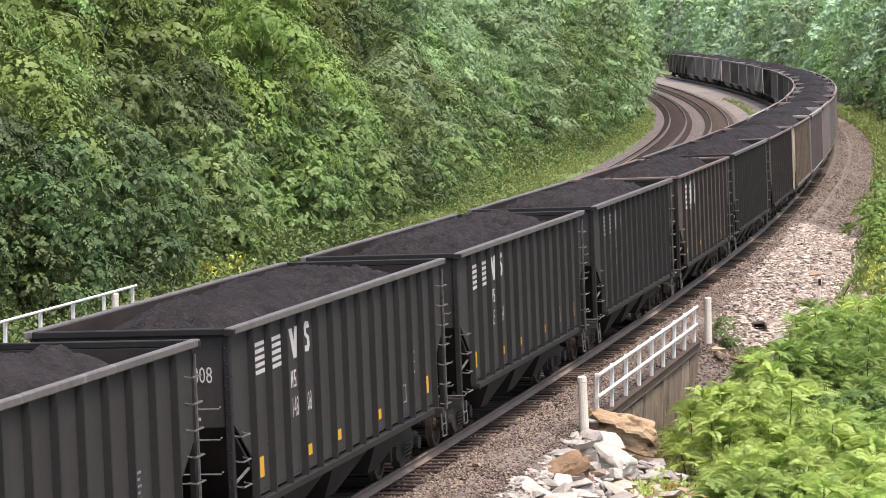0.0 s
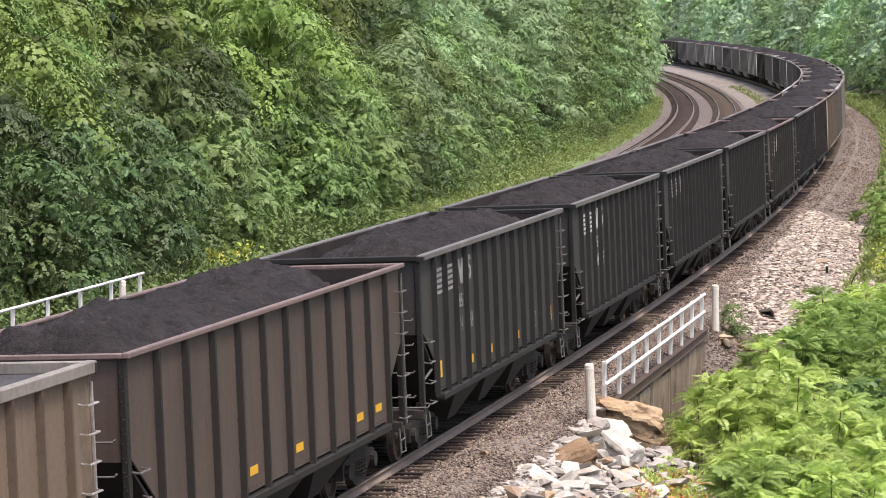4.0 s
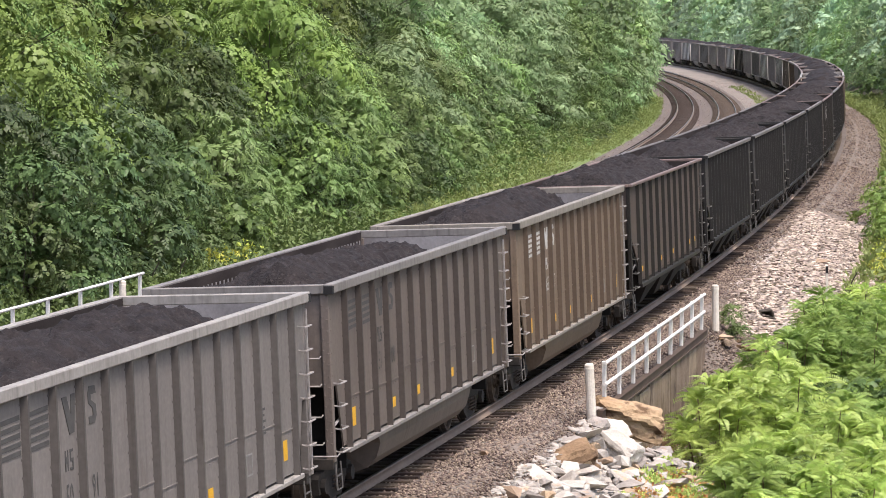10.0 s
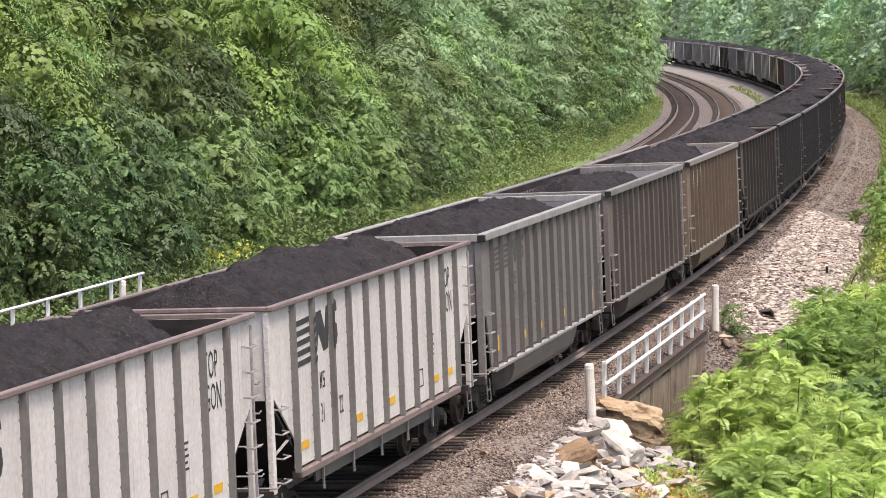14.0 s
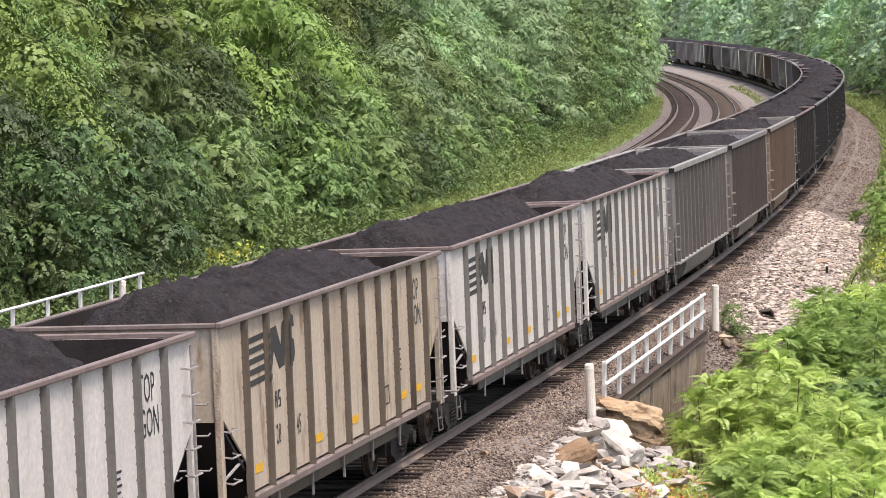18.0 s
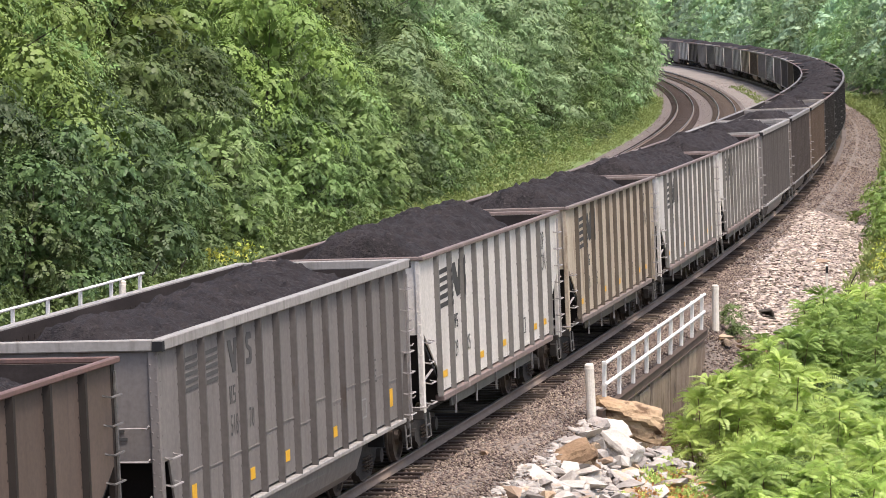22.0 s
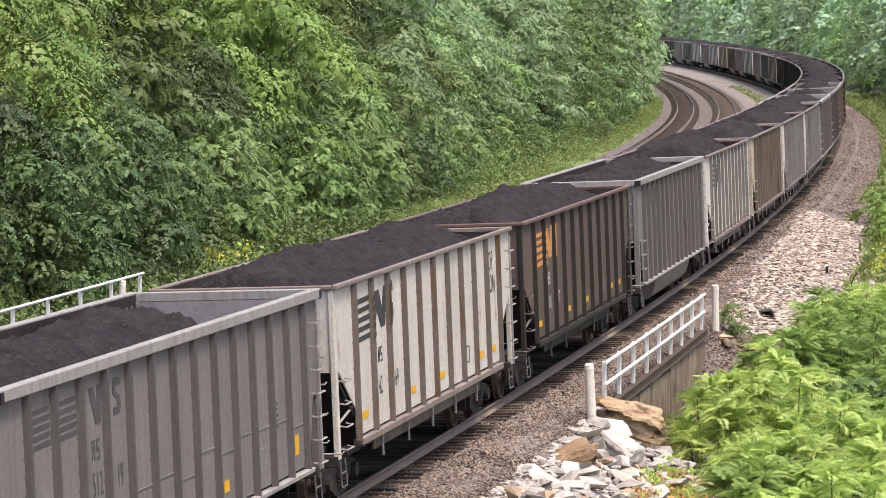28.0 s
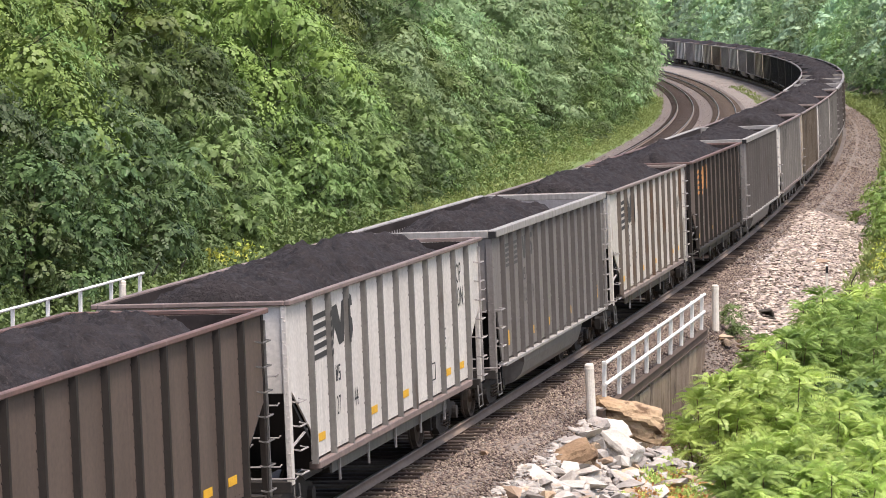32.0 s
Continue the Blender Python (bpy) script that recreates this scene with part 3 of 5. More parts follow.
def build_truck(car, y, near):
    t = part("truck", boxes_mesh("bolster", UNDER, (-1.0, 1.0, -0.2, 0.2, 0.5, 0.78), (-0.3, 0.3, -0.3, 0.3, 0.7, 0.95), bev=0.02), UNDER, car)
    t.location = (0, y, 0)
    for sx in (-1, 1):
        f = part("side_frame", side_frame_mesh(), UNDER, t)
        f.matrix_basis = pose(sx * 1.0, 0, 0, 0, 0, 0 if sx > 0 else 180)
        if near and sx > 0:
            part("spring", spring_mesh(), WHEEL, t).location = (1.1, 0, 0.02)
    for dy in (-0.89, 0.89):
        w = part("wheelset", wheelset_mesh(), WHEEL, t)
        w.location = (0, dy, 0.457)
        if near:
            WHEELS.append(w)
    if near:
        part("brake_beam", boxes_mesh("brake_beam", UNDER, (-0.8, 0.8, -0.38, -0.3, 0.3, 0.42), (-0.8, 0.8, 0.3, 0.38, 0.3, 0.42)), UNDER, t)


def grab(car, mat, x, y, z, w, out=0.09, end=False):
    """A bent grab iron on the side, or on the end."""
    def build(bm):
        if end:
            rod(bm, [(-w / 2, 0, 0), (-w / 2, -out, -0.02), (w / 2, -out, -0.02), (w / 2, 0, 0)], 0.016, 5)
        else:
            rod(bm, [(0, -w / 2, 0), (out, -w / 2, -0.02), (out, w / 2, -0.02), (0, w / 2, 0)], 0.016, 5)
    part("grab_iron", made(("grab", w, out, end), mat, build), mat, car).location = (x, y, z)


SPEC = {
    "tub": dict(top=3.87, low=1.16, posts=14, post_w=0.075, post_d=0.09, rim_w=0.15, rim_h=0.16),
    "flat": dict(top=3.83, low=1.2, posts=11, post_w=0.095, post_d=0.085, rim_w=0.1, rim_h=0.08),
    "bay": dict(top=3.85, low=1.22, posts=14, post_w=0.07, post_d=0.095, rim_w=0.13, rim_h=0.11),
}
KIND_WORDS = {"tub": "gondola with a rounded belly", "flat": "gondola with broad side posts", "bay": "hopper car with side ribs"}
COLOUR_WORDS = {"light_grey": "light grey", "dun": "haze-paled dun", "grey": "weathered grey steel", "tan": "dusty grey-tan steel", "white": "soot-streaked white", "rusty_white": "rust-streaked white", "cream": "brown-stained cream", "brown": "grey-brown", "umber": "scraped umber", "black": "dusty black"}


def build_car(kind, colour, seed, near=True, half=LEN / 2, heap=0.45, drop=(2.2, 2.2), mark=None, number="", logo=True, lettering=False, inner=None):
    sp = SPEC[kind]
    panel, post, rim, inside, iron = PAINTS[colour]
    inside = inner or inside
    top, low, pw, pd = sp["top"], sp["low"], sp["post_w"], sp["post_d"]
    car = tagged(new("coal_car"), f"{COLOUR_WORDS[colour]} coal {KIND_WORDS[kind]}, heaped with coal", "railway car", "cars of the coal train")
    xo = 1.595 - pd
    n = sp["posts"]
    first = FIRST[kind]
    cuts = [-half + 0.06] + [-half + first + (2 * half - 2 * first) * k / (n - 1) for k in range(n)] + [half - 0.06]
    key = (kind, half)
    zt = top - sp["rim_h"]
    # sides
    if near:
        for k in range(len(cuts) - 1):
            a, b = cuts[k] + 0.002, cuts[k + 1] - 0.002

            def bay_build(bm):
                prism(bm, side_outline(kind, a, b, half, zt, low), xo - 0.03, xo, "x")
                if kind == "tub" and 0 < k < len(cuts) - 2:
                    rs = random.Random(k * 7)
                    zs = 1.95 + rs.uniform(-0.14, 0.14)
                    box(bm, xo - 0.002, xo + 0.012, a + 0.02, b - 0.02, zs, zs + 0.02)
                    for q in range(5):
                        rivet(bm, (xo, a + (b - a) * (q + 0.5) / 5, zs - 0.05), (1, 0, 0), 0.016)
                elif 0 < k < len(cuts) - 2:
                    for q in range(6):
                        rivet(bm, (xo, a + (b - a) * (q + 0.5) / 6, low + 0.06), (1, 0, 0), 0.02)
            part("side_panel", made((key, "panel", k), panel, bay_build), panel, car)
    else:
        part("side_wall", made((key, "wall_r"), panel, lambda bm: prism(bm, side_outline(kind, -half + 0.06, half - 0.06, half, zt, low), xo - 0.03, xo, "x")), panel, car)
    part("side_wall", made((key, "wall_l"), panel, lambda bm: prism(bm, side_outline(kind, -half + 0.06, half - 0.06, half, zt, low), -xo, -xo + 0.03, "x")), panel, car)
    for sx in (1, -1):
        xi = 1.6 - sp["rim_w"]
        part("inner_lining", boxes_mesh((key, "lining", sx), DARK_IN, (min(sx * (xi - 0.025), sx * (xi - 0.003)), max(sx * (xi - 0.025), sx * (xi - 0.003)), -half + 0.15, half - 0.15, 2.67, top - 0.035)), DARK_IN, car)
    for k, y in enumerate(cuts[1:-1]):
        z0 = low - 0.06
        for sx in (1, -1):
            if sx < 0 and not near and k % 2:
                continue

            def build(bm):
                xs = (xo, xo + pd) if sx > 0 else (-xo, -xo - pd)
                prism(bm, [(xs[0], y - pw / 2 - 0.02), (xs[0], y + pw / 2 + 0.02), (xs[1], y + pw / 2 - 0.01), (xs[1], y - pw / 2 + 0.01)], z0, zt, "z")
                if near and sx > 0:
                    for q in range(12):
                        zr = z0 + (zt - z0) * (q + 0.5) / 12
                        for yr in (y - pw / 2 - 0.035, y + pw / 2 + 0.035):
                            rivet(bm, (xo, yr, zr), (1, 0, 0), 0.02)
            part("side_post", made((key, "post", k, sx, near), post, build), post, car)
    # ends
    for e in (-1, 1):
        ye = e * (half - 0.1)

        def end_build(bm):
            if kind == "tub":
                box(bm, -xo + 0.03, xo - 0.03, min(ye, ye + e * 0.03), max(ye, ye + e * 0.03), 2.2, zt)
            else:
                box(bm, -xo + 0.03, xo - 0.03, min(ye, ye + e * 0.03), max(ye, ye + e * 0.03), 2.4, zt)
        part("end_wall", made((key, "end", e), panel, end_build), panel, car)
        part("inner_end_wall", boxes_mesh((key, "inner_end", e), inside, (-xo + 0.06, xo - 0.06, min(ye - e * 0.03, ye - e * 0.004), max(ye - e * 0.03, ye - e * 0.004), 2.67, zt)), inside, car)
        if kind != "tub":
            # blackened by soot and by the painted shade of the cut-away end
            part("slope_sheet", made((key, "slope", e), VOID, lambda bm: prism(bm, [(ye + e * 0.02, 2.396), (e * (half - 2.1), 0.95), (e * (half - 2.2), 0.98), (ye, 2.44)], -xo + 0.035, xo - 0.035, "x")), VOID, car, "sloping end sheet, black with soot and painted recess shade")
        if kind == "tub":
            # black sheets paint the shade of the recess below the tub's end
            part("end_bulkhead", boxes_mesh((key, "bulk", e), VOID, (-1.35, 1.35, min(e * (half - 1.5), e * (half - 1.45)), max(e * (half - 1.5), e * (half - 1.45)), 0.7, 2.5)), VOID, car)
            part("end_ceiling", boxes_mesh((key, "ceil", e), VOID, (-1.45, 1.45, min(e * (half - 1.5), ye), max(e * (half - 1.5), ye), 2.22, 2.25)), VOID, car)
        for sx in (1, -1):
            cw = 0.13 if kind == "tub" else 0.085
            x0, x1 = (xo - cw, xo + 0.012) if sx > 0 else (-xo - 0.012, -xo + cw)

            def corner(bm):
                box(bm, x0, x1, min(e * (half - 0.17), e * (half - 0.03)), max(e * (half - 0.17), e * (half - 0.03)), 0.98, zt)
                bevelled(bm, 0.012)
                if near and e < 0 and sx > 0:
                    for q in range(15):
                        zr = 1.1 + (zt - 1.15) * q / 14
                        rivet(bm, (x1 - 0.035, -half + 0.03, zr), (0, -1, 0), 0.016)
                        rivet(bm, (x0 + 0.03, -half + 0.03, zr + 0.05), (0, -1, 0), 0.016)
                        rivet(bm, (x1, -half + 0.1, zr), (1, 0, 0), 0.016)
            cp = panel if kind == "tub" or colour in ("white", "rusty_white", "cream") else post
            part("corner_post", made((key, "corner", e, sx, near), cp, corner), cp, car)
        part("end_sill", boxes_mesh((key, "end_sill", e), UNDER, (-1.5, 1.5, min(e * (half - 0.02), e * (half - 0.28)), max(e * (half - 0.02), e * (half - 0.28)), 0.86, 1.04), bev=0.012), UNDER, car)

        def coupler(bm):
            box(bm, -0.11, 0.11, min(e * half, e * (half + 0.4)) - 0.05, max(e * half, e * (half + 0.4)), 0.68, 0.9)
            box(bm, -0.2, 0.16, min(e * (half + 0.34), e * (half + 0.6)), max(e * (half + 0.34), e * (half + 0.6)), 0.64, 0.94)
        part("coupler", made((key, "coupler", e), UNDER, coupler), UNDER, car)
        build_truck(car, e * (half - 1.75), near)
    # rim
    rw = sp["rim_w"]
    for sx in (1, -1):
        x0, x1 = (1.6 - rw, 1.6) if sx > 0 else (-1.6, -1.6 + rw)
        part("top_chord", boxes_mesh((key, "chord", sx), rim, (x0, x1, -half, half, zt, top), bev=0.015), rim, car)
    for e in (-1, 1):
        chord = post if kind == "bay" else rim
        part("top_chord", boxes_mesh((key, "end_chord", e), chord, (-1.6 + rw, 1.6 - rw, min(e * half, e * (half - rw * 0.8)), max(e * half, e * (half - rw * 0.8)), zt, top - 0.004), bev=0.015), chord, car)
        if kind != "flat":
            # black block painting the shaded hollow of the chord's open end
            part("chord_gusset", boxes_mesh((key, "hollow_shade", e), VOID, (1.46, 1.606, min(e * (half - 0.1), e * (half + 0.008)), max(e * (half - 0.1), e * (half + 0.008)), zt - 0.004, top - 0.03)), VOID, car)
    # underside
    part("center_sill", boxes_mesh((key, "center"), UNDER, (-0.25, 0.25, -half, half, 0.72, 1.0)), UNDER, car)
    for sx in (1, -1):
        x0, x1 = (1.42, 1.6) if sx > 0 else (-1.6, -1.42)
        e0 = half - (0.75 if kind == "tub" else 1.4)
        part("side_sill", boxes_mesh((key, "sill", sx), rim if kind == "tub" or colour in ("white", "rusty_white", "cream") else post, (x0, x1, -e0, e0, low - 0.12 if kind == "tub" else low - 0.16, low - 0.04), bev=0.015), rim, car)
    if kind == "tub":
        def belly(bm):
            for sx in (-1, 1):
                pts = [(0.3, 1.1), (1.46, 1.1), (1.44, 0.84), (1.36, 0.6), (1.18, 0.42), (0.95, 0.34), (0.6, 0.34), (0.3, 0.4)]
                prism(bm, [(sx * a, b) for a, b in pts], -half + 3.5, half - 3.5, "y")
            for v in bm.verts:
                if v.co.z > 1.0:
                    v.co.y *= 1.06
        part("belly", made((key, "belly"), panel, belly), panel, car)
    elif kind == "bay" or colour == "umber":
        for k in range(3):
            for sx in (-1, 1):
                def chute(bm):
                    y = (k - 1) * 3.0
                    lo = [(sx * 0.45, y - 0.35), (sx * 1.05, y - 0.35), (sx * 1.05, y + 0.35), (sx * 0.45, y + 0.35)]
                    hi = [(sx * 0.1, y - 1.4), (sx * 1.5, y - 1.4), (sx * 1.5, y + 1.4), (sx * 0.1, y + 1.4)]
                    a = [bm.verts.new((p, q, 0.38)) for p, q in lo]
                    b = [bm.verts.new((p, q, 1.1)) for p, q in hi]
                    bm.faces.new(a)
                    bm.faces.new(b)
                    for i in range(4):
                        bm.faces.new((a[i], a[(i + 1) % 4], b[(i + 1) % 4], b[i]))
                part("hopper_chute", made((key, "chute", k, sx), VOID, chute), VOID, car, "black discharge chute")
    else:
        part("underframe", boxes_mesh((key, "under"), UNDER, (-1.3, 1.3, -half + 2.6, half - 2.6, 0.95, 1.14)), UNDER, car)
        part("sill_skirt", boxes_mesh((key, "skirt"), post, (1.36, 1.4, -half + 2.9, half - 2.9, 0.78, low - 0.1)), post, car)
        if near:
            for k in range(5):
                part("strap", boxes_mesh((key, "strap"), iron, (1.42, 1.45, -0.03, 0.03, 0.62, 1.08)), iron, car).location = (0, -4.0 + k * 2.0, 0)
    part("coal_load", coal_mesh(half, top, seed, heap, drop, near, kind == "tub"), COAL, car, "heap of dull black coal")
    # marks
    side = xo + 0.004
    bays = list(zip(cuts, cuts[1:]))
    mark = mark or PALE_MARK
    if near:
        for k, h in ((1, 0.31), (4, 0.17), (6, 0.17), (9, 0.17), (len(bays) - 2, 0.31)):
            if k < len(bays):
                c = (bays[k][0] + bays[k][1]) / 2
                wide = 0.22 if h > 0.3 else 0.24
                if kind == "flat":
                    wide, h = 0.42, 0.13
                part("reflector_patch", boxes_mesh(("reflector", wide, h, xo), YELLOW, (side - 0.002, side + 0.003, -wide / 2, wide / 2, -h / 2, h / 2)), YELLOW, car).location = (0, c, low + 0.3 + (0.1 if h > 0.3 else 0))
    if logo:
        if kind == "flat":
            for r in range(5):
                zz = 2.72 + r * 0.158
                for (a, b) in ((cuts[1] + 0.07, cuts[2] - 0.07), (cuts[2] - 0.055, cuts[2] + 0.055)):
                    xx = side if b - a > 0.3 else 1.597
                    part("emblem_bar", made(("emblem", r, a, xx), mark, lambda bm: prism(bm, [(a, zz), (b, zz + 0.03), (b, zz + 0.118), (a, zz + 0.088)], xx - 0.003, xx + 0.003, "x")), mark, car)
            y2, y3 = cuts[2] + 0.07, cuts[3] - 0.07
            part("emblem_shape", made(("emblem_n", y2), mark, lambda bm: prism(bm, [(y2, 2.78), (y2 + 0.24, 2.8), (y2 + 0.4, 3.14), (y2 + 0.68, 2.83), (y2 + 0.98, 2.86), (y3, 3.2), (y3, 3.54), (y2 + 0.92, 3.52), (y2 + 0.8, 3.17), (y2 + 0.58, 3.5), (y2 + 0.26, 3.48)], side - 0.002, side + 0.003, "x")), mark, car)
            part("emblem_shape", made(("emblem_p", cuts[3]), mark, lambda bm: prism(bm, [(cuts[3] - 0.05, 2.84), (cuts[3] + 0.05, 2.82), (cuts[3] + 0.05, 3.58), (cuts[3] - 0.05, 3.54)], 1.594, 1.6, "x")), mark, car)
            part("emblem_shape", made(("emblem_q", cuts[3]), mark, lambda bm: prism(bm, [(cuts[3] + 0.07, 2.82), (cuts[3] + 0.42, 2.86), (cuts[3] + 0.5, 3.0), (cuts[3] + 0.47, 3.18), (cuts[3] + 0.27, 3.27), (cuts[3] + 0.27, 3.39), (cuts[3] + 0.5, 3.4), (cuts[3] + 0.46, 3.56), (cuts[3] + 0.3, 3.62), (cuts[3] + 0.07, 3.6)], side - 0.002, side + 0.003, "x")), mark, car)
        else:
            for bay in (1, 2):
                a, b = bays[bay][0] + pw / 2 + 0.08, bays[bay][1] - pw / 2 - 0.06
                for r in range(5):
                    zz = 3.0 + r * 0.105
                    part("emblem_bar", made(("ribbed", key, bay, r), mark, lambda bm: prism(bm, [(a, zz), (b, zz + 0.015), (b, zz + 0.075), (a, zz + 0.06)], side - 0.002, side + 0.003, "x")), mark, car)
            for bay in (3, 4):
                a = bays[bay][0] + pw / 2 + 0.36
                part("emblem_shape", made(("ribbed_s", key, bay), mark, lambda bm: prism(bm, [(a, 3.52), (a + 0.24, 3.04), (a + 0.42, 3.05), (a + 0.5, 3.53), (a + 0.34, 3.53), (a + 0.31, 3.28), (a + 0.18, 3.52)] if bay == 3 else [(a, 3.08), (a + 0.22, 3.07), (a + 0.3, 3.16), (a + 0.28, 3.3), (a + 0.1, 3.37), (a + 0.1, 3.44), (a + 0.3, 3.44), (a + 0.26, 3.54), (a + 0.05, 3.55), (a - 0.02, 3.46), (a, 3.34), (a + 0.16, 3.26), (a + 0.16, 3.17), (a, 3.17)], side - 0.002, side + 0.003, "x")), mark, car)
    if number:
        half_n = (len(number) + 1) // 2
        z_num, z_bar = (1.72, 2.26) if kind == "flat" else (2.14, 2.6)
        b0 = 2 if kind == "flat" else 3
        txt = BLACK_MARK if colour in ("white", "rusty_white", "cream") else (WHITE_MARK if mark is ORANGE_MARK else mark)
        for chunk, bay in ((number[:half_n], b0), (number[half_n:], b0 + 1)):
            ob = part("stencil_number", text_mesh(chunk, 0.44, txt), txt, car)
            ob.location = (side + 0.002, bays[bay][0] + pw / 2 + 0.38, z_num)
        for glyph in (((0, 0.035, 0, 0.26), (0.035, 0.05, 0.1, 0.18), (0.085, 0.035, 0, 0.26)), ((0.18, 0.12, 0.225, 0.26), (0.18, 0.035, 0.145, 0.225), (0.18, 0.12, 0.11, 0.145), (0.265, 0.035, 0.035, 0.11), (0.18, 0.12, 0, 0.035))):
            part("stencil_mark", boxes_mesh(("mark_bar", key, glyph[0][0]), txt, *[(side - 0.002, side + 0.003, bays[b0][0] + pw / 2 + 0.4 + dy, bays[b0][0] + pw / 2 + 0.4 + dy + w, z_bar + z0, z_bar + z1) for dy, w, z0, z1 in glyph]), txt, car)
        for k, (w, bar_h) in enumerate(((0.14, 0.05), (0.12, 0.05), (0.3, 0.045), (0.34, 0.045))):
            part("stencil_bar", boxes_mesh(("end_bar", key, k, xo), txt, (0.7, 0.7 + w, -half + 0.052, -half + 0.068, 2.86 - 0.12 * k, 2.86 - 0.12 * k + bar_h)), txt, car)
        yb = bays[-4][0] + pw / 2 + 0.3
        frame_mat = txt if txt is BLACK_MARK else PALE_MARK
        part("stencil_frame", boxes_mesh(("stencil_frame", key), frame_mat, *[(side - 0.002, side + 0.003, yb + p, yb + q, low + 0.28 + r, low + 0.28 + u) for p, q, r, u in ((0, 0.32, 0, 0.025), (0, 0.32, 0.3, 0.325), (0, 0.03, 0.025, 0.3), (0.29, 0.32, 0.025, 0.3))]), frame_mat, car)
        for k in range(5):
            part("stencil_bar", boxes_mesh(("small_bar", key, k), txt, (side - 0.002, side + 0.002, bays[-3][0] + pw / 2 + 0.2, bays[-3][0] + pw / 2 + 0.42 - 0.05 * (k % 2), 1.95 + k * 0.09, 1.985 + k * 0.09)), txt, car)
        if near and kind != "tub":
            me = text_mesh(number, 0.34, txt)
            ob = part("end_number", me, txt, car)
            ob.matrix_basis = pose(0.72, -half + 0.055, 3.05, 0, 0, -90)
    if lettering:
        for body, z in (("TOP", 3.08), ("GON", 2.62)):
            part("lettering", text_mesh(body, 0.56, BLACK_MARK), BLACK_MARK, car).location = (side + 0.002, bays[-2][0] + pw / 2 + 0.09, z)
    # ladders and end fittings
    if near:
        for z in (1.15, 1.52, 1.89, 2.26, 2.63, 3.0, 3.37):
            grab(car, iron, xo, half - 0.3, z, 0.4, 0.12)
        for z in (1.15, 1.52, 1.89, 2.26):
            grab(car, iron, xo, -half + 0.38, z, 0.42, 0.12)
        for z in (1.3, 1.75, 2.25, 2.7):
            grab(car, iron, 1.05, -half + 0.04, z, 0.6, 0.1, True)
        for z, w in ((1.12, 2.6), (1.62, 1.2)):
            grab(car, iron, 0.3, -half + 0.04, z, w, 0.14, True)

        def brace(bm):
            rod(bm, [(xo - 0.06, -half + 0.1, 1.5), (xo - 0.06, -half + 0.8, 1.62), (xo - 0.06, -half + 1.25, 1.7)], 0.025, 6)
        part("end_brace", made((key, "brace"), iron, brace), iron, car)
        part("crossover_platform", boxes_mesh((key, "platform"), UNDER, (-0.9, 0.9, -half - 0.28, -half - 0.03, 1.08, 1.12)), UNDER, car)
        for e in (-1, 1):
            def step(bm):
                y = e * (half - 0.3)
                rod(bm, [(1.5, y - 0.17, 0.95), (1.52, y - 0.17, 0.52), (1.52, y + 0.17, 0.52), (1.5, y + 0.17, 0.95)], 0.016, 5)
                rod(bm, [(1.51, y - 0.17, 0.74), (1.51, y + 0.17, 0.74)], 0.016, 5)
            part("sill_step", made((key, "step", e), DARK_IRON, step), DARK_IRON, car)
        part("ladder_stile", boxes_mesh((key, "stile"), iron, (xo + 0.012, xo + 0.05, half - 0.11, half - 0.07, 1.0, zt - 0.1), bev=0.006), iron, car)
        if kind != "bay":
            def ribs(bm):
                for q in range(int(half * 8)):
                    y = -half + 0.4 + q * 0.25
                    if y < half - 0.3:
                        box(bm, -1.6 + sp["rim_w"] + 0.024, -1.6 + sp["rim_w"] + 0.036, y, y + 0.06, top - 0.34, top - 0.2)
            part("inner_ribs", made((key, "inner_ribs"), inside, ribs), inside, car)

        def reservoir(bm):
            rod(bm, [(-0.5, half - 0.75, 1.3), (0.5, half - 0.75, 1.3)], 0.22, 12)
        part("air_reservoir", made((key, "reservoir"), UNDER, reservoir), UNDER, car)
    return car


# ---------------------------------------------------------------- stones
def rock_mesh(name, seed, mat, flat=1.0, n=16):
    rng = random.Random(seed)
    bm = bmesh.new()
    for _ in range(n):
        d = Vector((rng.gauss(0, 1), rng.gauss(0, 1), rng.gauss(0, 1))).normalized() * rng.uniform(0.75, 1.0)
        bm.verts.new((d.x * 0.5, d.y * 0.36, d.z * 0.36 * flat))
    bmesh.ops.convex_hull(bm, input=bm.verts[:])
    for v in [v for v in bm.verts if not v.link_faces]:
        bm.verts.remove(v)
    return mesh_of(name, bm, mat)


PALE = [rock_mesh("rock", 100 + i, PALE_ROCK, (0.5, 0.75, 0.38)[i % 3], 13) for i in range(9)]
TANS = [rock_mesh("rock", 140 + i, TAN_ROCK, 0.6) for i in range(5)]
PLATES = [rock_mesh("rock", 160 + i, PALE_ROCK, 0.32, 12) for i in range(4)]
FLATS = [rock_mesh("slab", 170 + i, SLAB, 0.24, 12) for i in range(10)]


def place_rock(me, s, lat, size, rng, z=None, label="", cat="rock", group="", name="rock", tilt=25):
    ob = tagged(new(name, me), label, cat, group)
    zz = (ground_z(s, lat) if z is None else z)
    ob.matrix_basis = on_line(s, lat, zz) @ pose(0, 0, 0, rng.uniform(-tilt, tilt), rng.uniform(-tilt, tilt), rng.uniform(0, 360)) @ Matrix.Diagonal((size, size * rng.uniform(0.7, 1.1), size * rng.uniform(0.75, 1.1), 1))
    return ob


